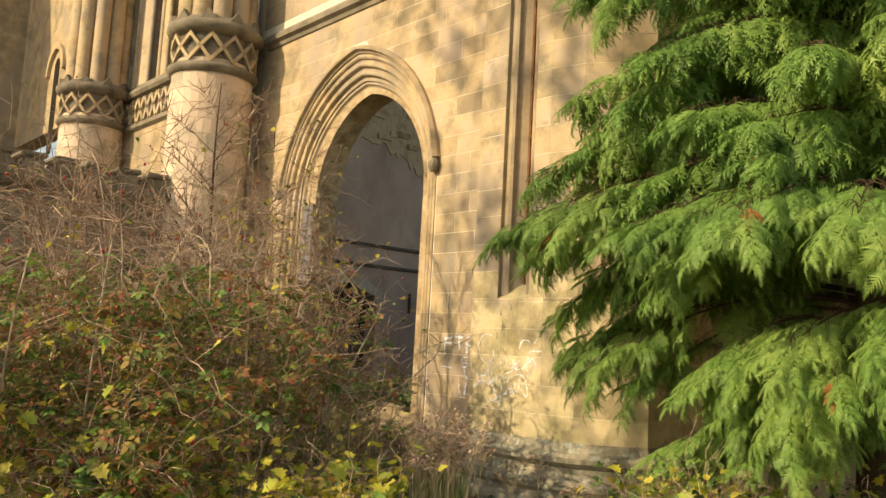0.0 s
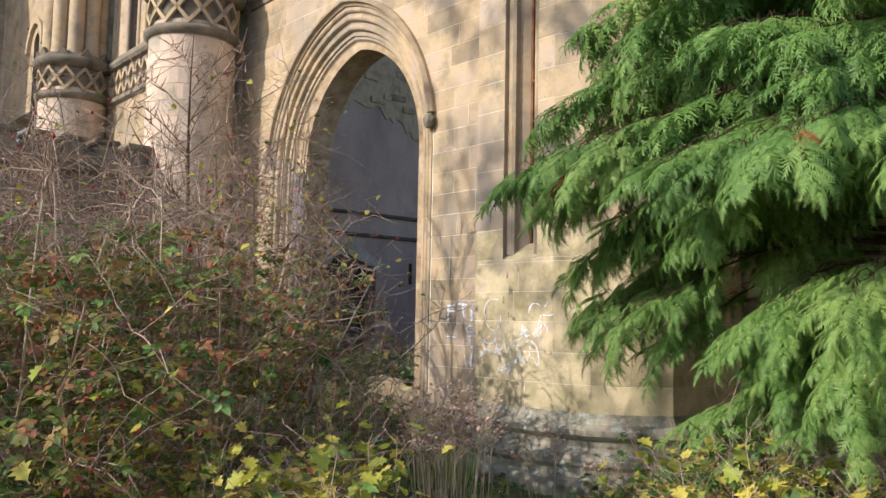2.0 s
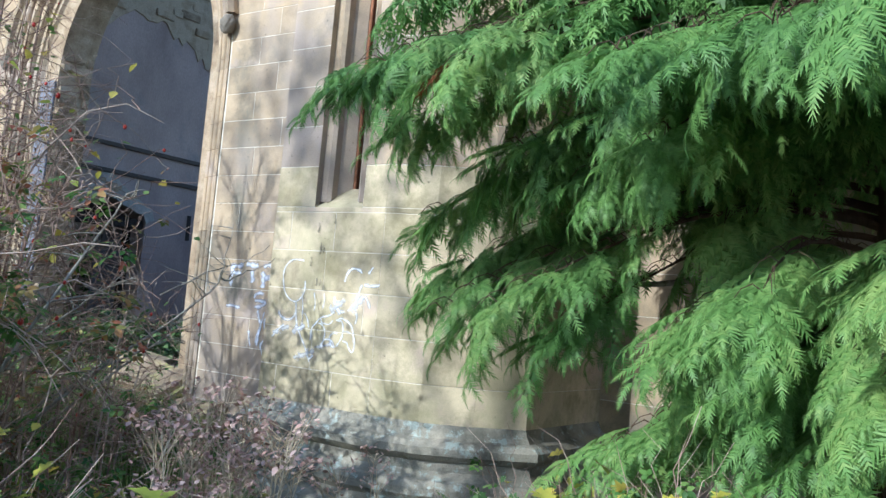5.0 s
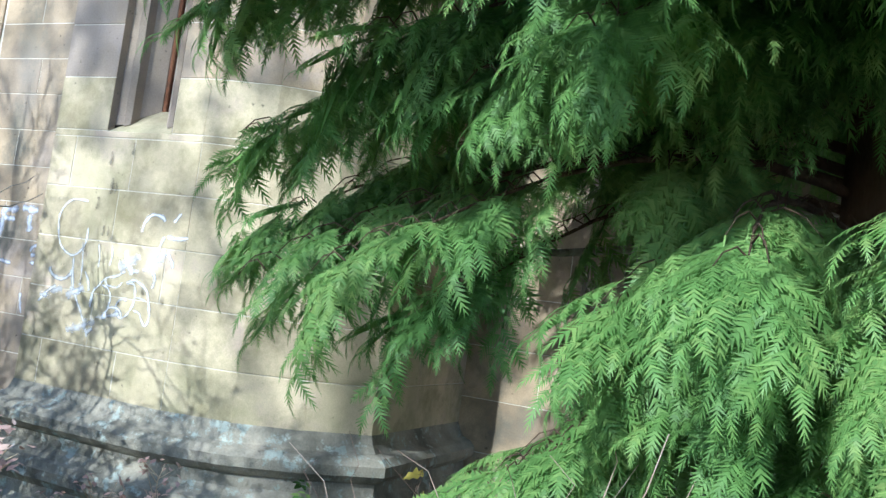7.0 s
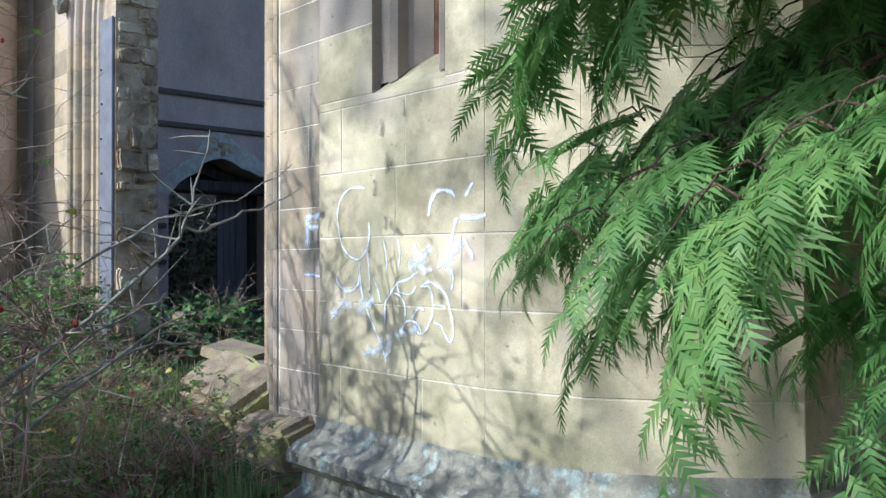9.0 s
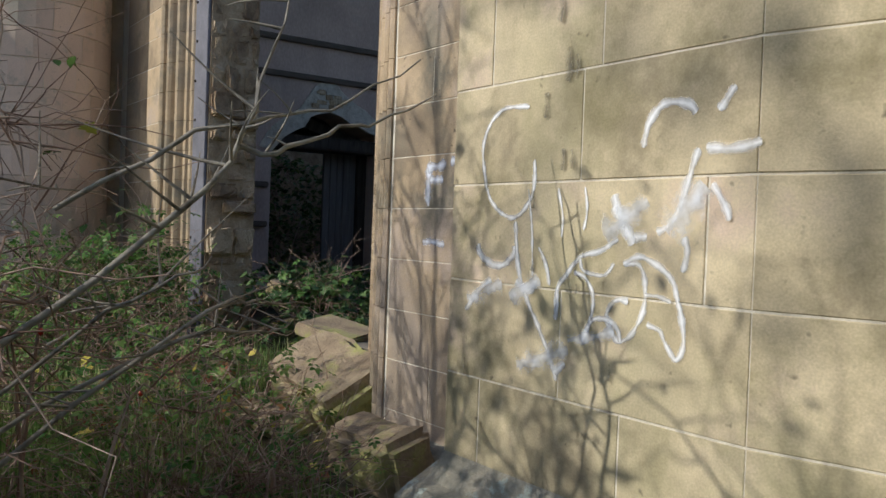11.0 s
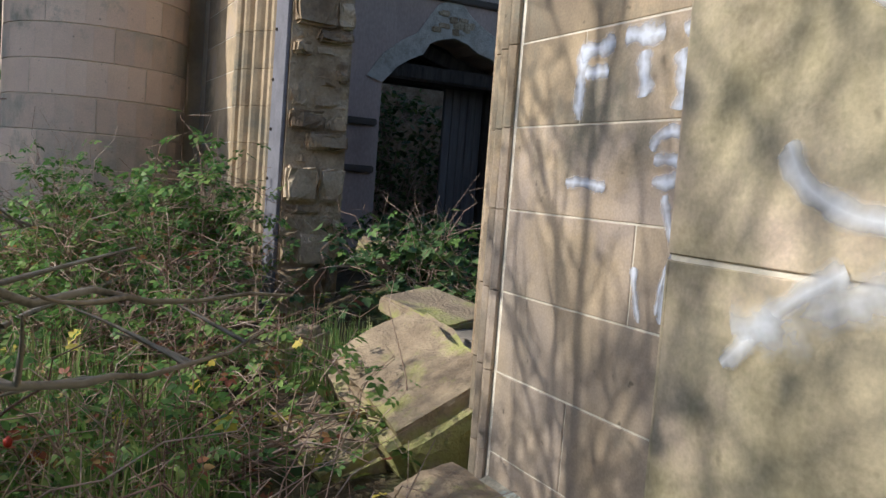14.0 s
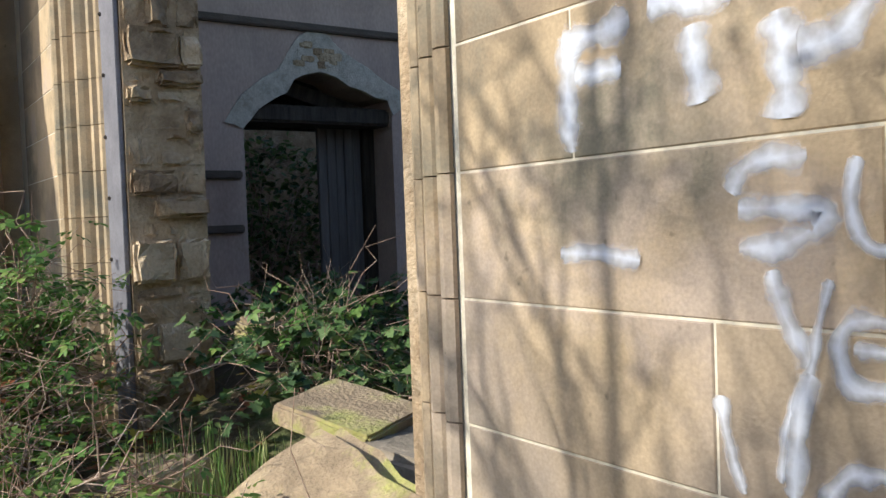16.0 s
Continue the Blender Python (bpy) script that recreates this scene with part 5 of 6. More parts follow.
def thicket(name, label, category, cx, cy, rx, ry, h, stems, twigs, leaves, leaf, leaf_mat, leaf_size, leaf_z=(0.1, 0.8), hips=0, arch=0.9, way=0.5, twig_mat=None,
            stem_r=0.008, seed=1, extra=None, twig_len=(0.25, 0.7)):
    """A shrub: arching stems from the ground, twigs off them, leaves along the twigs between two shares of the height, hips."""
    g = np.random.default_rng(seed)
    t = thing(name, (cx, cy, float(ground_z(np.array(cx), np.array(cy)))), label, category)
    org = np.array([cx, cy, float(ground_z(np.array(cx), np.array(cy)))])
    tm = twig_mat or TWIG
    lines, rad = [], []
    while len(lines) < stems:
        a, q = g.uniform(0, 2 * np.pi), math.sqrt(g.random())
        bx, by = cx + rx * 0.75 * q * math.cos(a), cy + ry * 0.75 * q * math.sin(a)
        b = a + g.normal(0, 0.9)
        hh = h * g.uniform(0.45, 1.08) * (1 - 0.25 * q)
        out = g.uniform(0.2, 1.0) * arch * min(rx, ry) * 0.9
        s = np.linspace(0, 1, 9)
        curl = g.normal(0, 0.35)
        x = bx + out * (np.cos(b) * s ** 1.4 - np.sin(b) * curl * s ** 2)
        y = by + out * (np.sin(b) * s ** 1.4 + np.cos(b) * curl * s ** 2)
        z = float(ground_z(np.array(bx), np.array(by))) - 0.03 + hh * (np.sin(s * np.pi * 0.5 * g.uniform(1.0, 1.45))) + 0.03 * np.sin(s * 9 + a)
        p = np.stack([x, y, z], axis=1)
        if way_distance(p[:, :2]).min() < way or in_masonry(p).any():
            if g.random() < 0.02:
                stems -= 1
            continue
        lines.append(p)
        rad.append((stem_r * g.uniform(0.7, 1.4), 0.0022))
    ST = np.stack(lines)
    V, F = tubes(list(ST - org), rad, 5)
    tagged(array_object("stem_mass", V, F, tm, t), kind="stuff")
    i = g.integers(0, len(ST), twigs)
    q = g.uniform(0.18, 1.0, twigs)
    idx = np.minimum((q * 8).astype(int), 7)
    fr = (q * 8 - idx)[:, None]
    p0 = ST[i, idx] * (1 - fr) + ST[i, idx + 1] * fr
    az, ez = g.uniform(0, 2 * np.pi, twigs), g.normal(0.35, 0.55, twigs)
    ln = g.uniform(twig_len[0], twig_len[1], twigs)
    d = np.stack([np.cos(az) * np.cos(ez), np.sin(az) * np.cos(ez), np.sin(ez)], axis=1)
    s = np.linspace(0, 1, 6)
    wob = g.normal(0, 0.07, (twigs, 6, 3)) * s[None, :, None]
    TW = p0[:, None] + d[:, None] * (ln[:, None] * s)[..., None] + wob * ln[:, None, None]
    TW[:, :, 2] -= 0.25 * ln[:, None] * s[None] ** 2 * g.uniform(0, 1, twigs)[:, None]
    flat = TW.reshape(-1, 3)
    bad = ((way_distance(flat[:, :2]) < way * 0.85) | in_masonry(flat)).reshape(twigs, 6).any(axis=1)
    TW = TW[~bad]
    V, F = tubes(list(TW - org), np.stack([g.uniform(0.002, 0.0045, len(TW)), np.full(len(TW), 0.0012)], axis=1), 3)
    tagged(array_object("twig_mass", V, F, tm, t), kind="stuff")

    def spots(n, lo, hi):
        k = g.integers(0, len(TW), n * 6)
        u = g.uniform(0.2, 1.0, n * 6)
        e = np.minimum((u * 5).astype(int), 4)
        ff = (u * 5 - e)[:, None]
        p = TW[k, e] * (1 - ff) + TW[k, e + 1] * ff
        zr = (p[:, 2] - org[2]) / h
        w = (zr > lo) & (zr < hi)
        return p[w][:n]

    def leafing(n, tpl, mat, size, lo, hi, nm):
        p = spots(n, lo, hi)
        if not len(p):
            return
        a = g.uniform(0, 2 * np.pi, len(p))
        dd = np.stack([np.cos(a), np.sin(a), g.normal(-0.25, 0.35, len(p))], axis=1)
        up = np.stack([g.normal(0, 0.45, len(p)), g.normal(-0.25, 0.45, len(p)), np.ones(len(p))], axis=1)
        v, f = scatter(tpl, p, frames_from(dd, up, g), g.uniform(size[0], size[1], len(p)))
        tagged(array_object(nm, v - org, f, mat, t), kind="stuff")
    leafing(leaves, leaf, leaf_mat, leaf_size, leaf_z[0], leaf_z[1], "leaves")
    for k, (n, tpl, mat, size, lo, hi, nm) in enumerate(extra or []):
        leafing(n, tpl, mat, size, lo, hi, nm)
    if hips:
        p = spots(hips, 0.35, 1.2)
        ico = bmesh.new()
        bmesh.ops.create_icosphere(ico, subdivisions=1, radius=1)
        ico.verts.index_update()
        tv = np.array([tuple(v.co) for v in ico.verts]) * np.array([1, 1, 1.35])
        tf = np.array([[v.index for v in f.verts] for f in ico.faces])
        ico.free()
        v, f = scatter((tv, tf), p, np.tile(np.eye(3), (len(p), 1, 1)), g.uniform(0.007, 0.012, len(p)))
        tagged(array_object("hip_mass", v - org, f, HIP, t, "red rose hips"), kind="stuff")
    return t


ROSE = "wild rose thicket with arching stems, red hips and autumn leaves"
thicket("rose_bush", ROSE, "bush", 0.2, -3.9, 1.9, 1.7, 3.2, 100, 2500, 3900, TRIO, MIXED_LEAF, (0.06, 0.12), (0.05, 0.68), 170, 0.8, 0.55, seed=21,
        extra=[(1900, TRIO, GREEN_LEAF, (0.07, 0.13), 0.15, 0.66, "green_leaves"), (420, OVATE, YELLOW_LEAF, (0.04, 0.08), 0.1, 1.0, "yellow_leaves")])
thicket("rose_bush", ROSE, "bush", 1.75, -5.2, 1.3, 1.2, 2.5, 55, 1300, 2500, TRIO, MIXED_LEAF, (0.07, 0.13), (0.05, 0.75), 90, 0.8, 0.6, seed=22,
        extra=[(1300, TRIO, GREEN_LEAF, (0.07, 0.13), 0.25, 0.85, "green_leaves"), (420, LOBED, YELLOW_LEAF, (0.05, 0.09), 0.1, 0.7, "yellow_leaves")])
thicket("rose_bush", ROSE, "bush", -1.6, -3.2, 1.6, 1.5, 4.3, 65, 1900, 900, TRIO, MIXED_LEAF, (0.04, 0.08), (0.05, 0.5), 90, 0.9, 0.5, seed=23,
        extra=[(160, OVATE, GREEN_LEAF, (0.04, 0.07), 0.4, 1.1, "green_leaves")])
thicket("rose_bush", "bare rose stems with a few yellow-green leaves before the arch", "bush", -0.95, -1.9, 0.85, 0.7, 4.2, 32, 1150, 300, OVATE, GREEN_LEAF, (0.04, 0.07), (0.3, 1.1), 25, 1.0, 0.5, seed=24,
        extra=[(70, LOBED, YELLOW_LEAF, (0.05, 0.09), 0.4, 1.0, "yellow_leaves")])
thicket("rose_bush", "tall tangled rose stems with sparse yellow-green leaves", "bush", 0.1, -2.45, 0.8, 0.6, 3.1, 12, 330, 150, OVATE, GREEN_LEAF, (0.04, 0.07), (0.25, 1.1), 40, 1.0, 0.6, seed=27,
        extra=[(60, LOBED, YELLOW_LEAF, (0.05, 0.08), 0.4, 1.0, "yellow_leaves")])
thicket("thorn_bush", "leafless thorn bush with fine grey twigs before the arch", "bush", 0.15, -1.75, 0.75, 0.55, 1.75, 12, 280, 70, OVATE, GREEN_LEAF, (0.03, 0.05), (0.3, 1.1), 14, 1.0, 0.45, seed=25)
thicket("thorn_bush", "leafless thorn bush with fine grey twigs before the arch", "bush", -0.9, -1.2, 0.6, 0.5, 1.4, 9, 180, 60, OVATE, GREEN_LEAF, (0.03, 0.05), (0.3, 1.1), 8, 1.0, 0.45, seed=26)
BRAMBLE = "low bramble mound with green leaves and dry stems"
thicket("bramble_mound", BRAMBLE, "bush", -2.9, -0.5, 1.5, 0.9, 0.52, 60, 1400, 2800, TRIO, GREEN_LEAF, (0.06, 0.11), (0.0, 1.3), 0, 0.9, 0.5, seed=31,
        extra=[(500, TRIO, MIXED_LEAF, (0.06, 0.1), 0.0, 0.9, "autumn_leaves"), (60, LOBED, YELLOW_LEAF, (0.05, 0.09), 0.2, 1.2, "yellow_leaves")])
thicket("bramble_mound", BRAMBLE, "bush", -4.9, 0.0, 1.3, 0.7, 1.0, 55, 1100, 3200, TRIO, GREEN_LEAF, (0.06, 0.11), (0.0, 1.3), 0, 0.9, 0.5, seed=32,
        extra=[(300, TRIO, MIXED_LEAF, (0.06, 0.1), 0.0, 0.9, "autumn_leaves")])
thicket("bramble_mound", BRAMBLE, "bush", -1.5, -1.6, 1.2, 0.8, 0.5, 34, 600, 1300, TRIO, GREEN_LEAF, (0.05, 0.1), (0.0, 1.2), 0, 0.9, 0.5, seed=33,
        extra=[(500, TRIO, MIXED_LEAF, (0.05, 0.09), 0.0, 0.9, "autumn_leaves")])
thicket("bramble_mound", BRAMBLE, "bush", -5.6, -2.2, 1.3, 1.4, 0.9, 60, 1300, 1900, TRIO, GREEN_LEAF, (0.06, 0.11), (0.0, 1.3), 0, 0.9, 0.5, seed=34,
        extra=[(400, TRIO, MIXED_LEAF, (0.06, 0.1), 0.0, 1.0, "autumn_leaves")])
thicket("bramble_mound", BRAMBLE, "bush", -0.7, -0.35, 0.6, 0.45, 0.42, 40, 800, 900, TRIO, GREEN_LEAF, (0.04, 0.07), (0.0, 1.3), 0, 0.8, 0.42, seed=35)
thicket("bramble_mound", "low bramble mound with yellowing leaves below the roses", "bush", 1.0, -2.95, 1.0, 0.7, 0.8, 40, 700, 1300, TRIO, GREEN_LEAF, (0.05, 0.1), (0.0, 1.3), 0, 0.9, 0.5, seed=39,
        extra=[(500, TRIO, MIXED_LEAF, (0.05, 0.09), 0.0, 1.1, "autumn_leaves"), (160, LOBED, YELLOW_LEAF, (0.05, 0.08), 0.2, 1.3, "yellow_leaves")])
thicket("ivy_mound", "dark ivy and nettle growth on the floor of the ruined room", "bush", -4.4, 2.6, 2.3, 1.2, 0.42, 60, 700, 5200, LOBED, IVY, (0.05, 0.09), (0.0, 1.4), 0, 0.9, 0.5, seed=36,
        extra=[(300, TRIO, GREEN_LEAF, (0.06, 0.1), 0.3, 1.4, "bramble_leaves")])
thicket("elder_shoot", "young shrub with fresh green leaves beside the round turret", "bush", -4.7, 0.35, 0.4, 0.35, 1.3, 10, 200, 330, TRIO, GREEN_LEAF, (0.08, 0.14), (0.45, 1.2), 0, 0.8, 0.4, seed=37)
thicket("elder_shoot", "young shrub with fresh green leaves in the arch", "bush", -4.3, 1.75, 0.5, 0.3, 0.5, 7, 90, 95, TRIO, GREEN_LEAF, (0.08, 0.13), (0.4, 1.3), 0, 0.8, 0.4, seed=38)
YELLOW = "sycamore seedling with large yellow autumn leaves"
for k, (x, y, r, hh) in enumerate(((3.35, -3.95, 0.36, 0.95), (2.55, -3.75, 0.42, 0.95), (2.95, -4.45, 0.48, 0.95), (2.3, -5.3, 0.5, 1.1), (3.5, -5.1, 0.42, 0.75))):
    thicket("sycamore_seedling", YELLOW, "shrub", x, y, r, r, hh, 16, 360, 700, LOBED, YELLOW_LEAF, (0.05, 0.095), (0.2, 1.3), 0, 0.8, 0.4, seed=41 + k,
            extra=[(110, LOBED, GREEN_LEAF, (0.06, 0.11), 0.0, 1.0, "green_leaves")])
for k, (x, y, r, hh) in enumerate(((3.75, -1.3, 0.6, 0.8), (4.5, -1.6, 0.7, 0.85), (5.5, -2.3, 0.7, 0.9), (3.0, -0.75, 0.5, 0.6), (5.2, -3.3, 0.4, 0.6), (4.2, -0.6, 0.7, 0.8))):
    thicket("undergrowth", "ivy and yellowing bramble growth under the cedar", "bush", x, y, r, r, hh, 26, 520, 700, TRIO, GREEN_LEAF, (0.06, 0.1), (0.0, 1.3), 0, 0.8, 0.45, seed=51 + k,
            extra=[(320, LOBED, YELLOW_LEAF, (0.07, 0.12), 0.3, 1.4, "yellow_leaves"), (260, LOBED, IVY, (0.05, 0.09), 0.0, 1.2, "ivy_leaves")])


def dried_flowers(x, y, n, h, seed):
    """Dead stalks topped by flat, pinkish seed heads."""
    g = np.random.default_rng(seed)
    z0 = float(ground_z(np.array(x), np.array(y)))
    t = thing("dried_flower_clump", (x, y, z0), "clump of dead stalks with pinkish-brown dried flower heads", "plant", group="dried flowers")
    lines, rad, heads = [], [], []
    for i in range(n):
        a, q = g.uniform(0, 2 * np.pi), g.uniform(0.02, 0.18)
        s = np.linspace(0, 1, 6)
        hh = h * g.uniform(0.7, 1.1)
        lean = g.uniform(0.0, 0.14)
        p = np.stack([q * np.cos(a) + lean * np.cos(a) * s ** 1.5, q * np.sin(a) + lean * np.sin(a) * s ** 1.5, hh * s], axis=1)
        lines.append(p)
        rad.append((0.0065, 0.0025))
        for k in range(7):
            b = g.uniform(0, 2 * np.pi)
            L_ = g.uniform(0.05, 0.13)
            e = p[-1] + np.array([math.cos(b) * L_, math.sin(b) * L_, g.uniform(0.0, 0.07)])
            st = p[4] + (p[5] - p[4]) * g.random()
            lines.append(np.stack([st + (e - st) * w for w in s]))
            rad.append((0.0022, 0.0014))
            for _ in range(5):
                heads.append(e + g.normal(0, 0.016, 3))
    V, F = tubes(lines, rad, 4)
    tagged(array_object("stalk_mass", V, F, STRAW, t), kind="stuff")
    H = np.array(heads)
    a = g.uniform(0, 2 * np.pi, len(H))
    v, f = scatter(OVATE, H, frames_from(np.stack([np.cos(a), np.sin(a), g.normal(0.2, 0.6, len(H))], axis=1), np.tile([0.1, 0.2, 1.0], (len(H), 1)), g), g.uniform(0.02, 0.036, len(H)))
    tagged(array_object("seed_mass", v, f, DRY, t), kind="stuff")


for k, (x, y, n, h) in enumerate(((2.35, -2.3, 16, 0.98), (2.08, -2.14, 14, 1.02), (1.8, -2.0, 12, 1.0), (2.5, -2.6, 14, 0.95), (1.75, -0.75, 5, 0.6), (2.4, -1.0, 4, 0.55))):
    dried_flowers(x, y, n, h, 70 + k)


def fern(x, y, r, seed):
    """A fern: arching fronds with leaflets."""
    g = np.random.default_rng(seed)
    z0 = float(ground_z(np.array(x), np.array(y)))
    t = thing("fern", (x, y, z0), "green fern growing at the turret's foot", "fern", group="ferns")
    for i in range(13):
        a = g.uniform(0, 2 * np.pi)
        V, F = [], []
        m = 26
        L_ = r * g.uniform(0.8, 1.15)
        up = g.uniform(0.6, 1.0)
        for j in range(m):
            s = (j + 0.5) / m
            px, pz = L_ * s * 0.8, L_ * up * (math.sin(s * 2.3) * 0.75)
            w = 0.28 * L_ * math.sin(math.pi * min(1, 0.12 + 0.88 * s)) ** 0.8
            for sd in (-1, 1):
                k = len(V)
                dx = L_ * 0.8 / m * 0.8
                V += [(px, 0, pz), (px + dx, 0, pz), (px + dx * 1.6, sd * w, pz - 0.25 * w), (px + dx * 0.4, sd * w * 0.6, pz - 0.08 * w)]
                F.append((k, k + 1, k + 2, k + 3))
        V = np.array(V)
        c, q = math.cos(a), math.sin(a)
        V = np.stack([c * V[:, 0] - q * V[:, 1], q * V[:, 0] + c * V[:, 1], V[:, 2] + 0.02], axis=1)
        array_object("frond", V, np.array(F), GREEN_LEAF, t)


for k, (x, y, r) in enumerate(((2.35, -0.45, 0.5), (2.75, -0.7, 0.55), (3.05, -0.35, 0.5), (3.3, -0.95, 0.5), (2.5, -0.05, 0.45))):
    fern(x, y, r, 80 + k)


def grass(name, label, cx, cy, rx, ry, n, h, seed):
    g = np.random.default_rng(seed)
    a, q = g.uniform(0, 2 * np.pi, n), np.sqrt(g.random(n))
    x, y = cx + rx * q * np.cos(a), cy + ry * q * np.sin(a)
    p = np.stack([x, y, ground_z(x, y) - 0.02], axis=1)
    p = p[~in_masonry(p + np.array([0, 0, 0.2]))]
    b = g.uniform(0, 2 * np.pi, len(p))
    d = np.stack([np.cos(b) * 0.5, np.sin(b) * 0.5, np.ones(len(p))], axis=1)
    up = np.stack([np.cos(b), np.sin(b), np.zeros(len(p))], axis=1)
    V = np.array([(0, -0.012, 0), (0, 0.012, 0), (0.5, 0.01, -0.03), (0.5, -0.01, -0.03), (0.85, 0.005, -0.14), (0.85, -0.005, -0.14), (1.05, 0, -0.28)])
    F = np.array([(0, 1, 2), (0, 2, 3), (3, 2, 4), (3, 4, 5), (5, 4, 6)])
    V[:, 1] *= 1.6
    v, f = scatter((V, F), p, frames_from(d, up, g), g.uniform(h * 0.5, h * 1.2, len(p)))
    ob = array_object(name, v, f, GRASS)
    tagged(ob, label, "grass", kind="stuff")


grass("grass", "long pale-tipped grass before the arch", -1.0, -0.75, 1.6, 0.85, 5200, 0.3, 91)
grass("grass", "bright long grass among the brambles", -2.2, -0.75, 1.3, 0.7, 4200, 0.42, 96)
grass("grass", "grass growing between the fallen stones", -3.4, 0.9, 0.7, 0.3, 700, 0.26, 92)
grass("grass", "rough grass along the trodden way", 2.4, -2.2, 2.8, 2.2, 5200, 0.16, 93)
grass("grass", "rough grass under the cedar", 4.6, -2.4, 2.0, 1.6, 2600, 0.2, 94)

# Ground ivy and fallen leaves.
g5 = np.random.default_rng(95)
n5 = 10000
lx, ly = g5.uniform(-6.5, 7.5, n5), g5.uniform(-8.0, 1.6, n5)
lp = np.stack([lx, ly, ground_z(lx, ly) + g5.uniform(0.005, 0.09, n5)], axis=1)
lp = lp[~in_masonry(lp)]
for mat_, lo, hi, nm, lb in ((IVY, 0, 0.5, "ground_ivy", "ivy leaves creeping over the soil"), (MIXED_LEAF, 0.5, 0.88, "leaf_litter", "fallen brown and red leaves on the soil"),
                             (YELLOW_LEAF, 0.88, 1.0, "leaf_litter", "fallen yellow leaves on the soil")):
    sub = lp[int(lo * len(lp)):int(hi * len(lp))]
    a = g5.uniform(0, 2 * np.pi, len(sub))
    d = np.stack([np.cos(a), np.sin(a), g5.normal(0, 0.25, len(sub))], axis=1)
    up = np.stack([g5.normal(0, 0.3, len(sub)), g5.normal(0, 0.3, len(sub)), np.ones(len(sub))], axis=1)
    v, f = scatter(LOBED, sub, frames_from(d, up, g5), g5.uniform(0.05, 0.1, len(sub)))
    tagged(array_object(nm, v, f, mat_), lb, "leaves", kind="stuff")


def bare_branch(name, label, points, r0, seed, shoots=14, mat=None, spread=0.35):
    """A single bare branch with side shoots and a few last leaves."""
    g = np.random.default_rng(seed)
    P = np.array(points, dtype=float)
    t = thing(name, tuple(P[0]), label, "branch", group="bare branches")
    s = np.linspace(0, 1, 14)
    k = np.linspace(0, 1, len(P))
    main = np.stack([np.interp(s, k, P[:, c]) for c in range(3)], axis=1) + g.normal(0, 0.005, (14, 3))
    V, F = tubes([main - P[0]], [(r0, 0.002)], 7)
    array_object("limb", V, F, mat or PALE_TWIG, t, smooth=True)
    lines, tips = [], []
    for i in range(shoots):
        q = g.uniform(0.12, 0.98)
        p = np.array([np.interp(q, s, main[:, c]) for c in range(3)])
        d = g.normal(0, 1, 3)
        d[2] = abs(d[2]) * 0.7 - 0.15
        d /= np.linalg.norm(d)
        L_ = g.uniform(0.3, 1.0) * spread
        kink = g.normal(0, 0.25, 3)
        pts = np.stack([p + d * L_ * w + kink * L_ * w * w * 0.5 for w in np.linspace(0, 1, 6)])
        if way_distance(pts[:, :2]).min() < 0.22:
            continue
        lines.append(pts - P[0])
        tips.append(pts[-1] - P[0])
    for one in lines:
        V, F = tubes([one], [(r0 * 0.45, 0.0012)], 4)
        array_object("side_shoot", V, F, mat or PALE_TWIG, t)
    return t


THORN = "pale bare thorn branch crossing before the arch"
bare_branch("thorn_branch", THORN, [(-0.2, -2.3, 0.2), (0.2, -1.7, 0.95), (0.45, -1.05, 1.5), (0.49, -0.93, 1.63), (0.46, -0.87, 1.75), (0.42, -0.8, 1.9), (0.38, -0.74, 2.05)], 0.010, 101, 16)
bare_branch("thorn_branch", THORN, [(0.46, -0.9, 1.69), (0.48, -0.82, 1.69), (0.44, -0.66, 1.75), (0.44, -0.53, 1.79), (0.42, -0.36, 1.87)], 0.007, 102, 16, spread=0.2)
bare_branch("thorn_branch", THORN, [(0.3, -1.2, 1.55), (0.44, -0.96, 1.73), (0.38, -0.77, 1.78), (0.38, -0.6, 1.82), (0.36, -0.38, 1.96)], 0.006, 107, 18, spread=0.25)
bare_branch("thorn_branch", THORN, [(-0.5, -1.9, 0.2), (-0.2, -1.4, 0.95), (0.1, -1.08, 1.3), (0.28, -0.95, 1.41), (0.24, -0.85, 1.45)], 0.008, 108, 14)
bare_branch("thorn_branch", THORN, [(-0.6, -1.9, 0.2), (-0.25, -1.1, 1.0), (-0.18, -0.68, 1.31), (-0.25, -0.58, 1.31), (-0.36, -0.42, 1.28), (-0.55, -0.22, 1.27)], 0.009, 103, 14, spread=0.25)
bare_branch("thorn_branch", THORN, [(-0.9, -2.0, 0.2), (-0.45, -1.2, 0.95), (-0.24, -0.72, 1.22), (-0.3, -0.52, 1.2), (-0.4, -0.42, 1.19), (-0.6, -0.25, 1.2)], 0.009, 104, 14, spread=0.25)
bare_branch("thorn_branch", THORN, [(-1.4, -2.2, 0.2), (-1.3, -1.6, 0.9), (-1.6, -1.0, 1.2), (-2.0, -0.5, 1.25)], 0.009, 105, 14)
bare_branch("thorn_branch", THORN, [(1.1, -3.0, 0.3), (1.2, -2.6, 1.3), (0.95, -2.1, 1.85), (0.55, -1.7, 2.1), (0.1, -1.3, 2.15)], 0.011, 106, 20)
bare_branch("thorn_branch", THORN, [(0.6, -2.9, 0.3), (0.75, -2.4, 1.2), (0.6, -1.9, 1.5), (0.3, -1.5, 1.62), (-0.2, -1.0, 1.6)], 0.009, 109, 22)
LYING = "pale dead branch lying across the brambles"
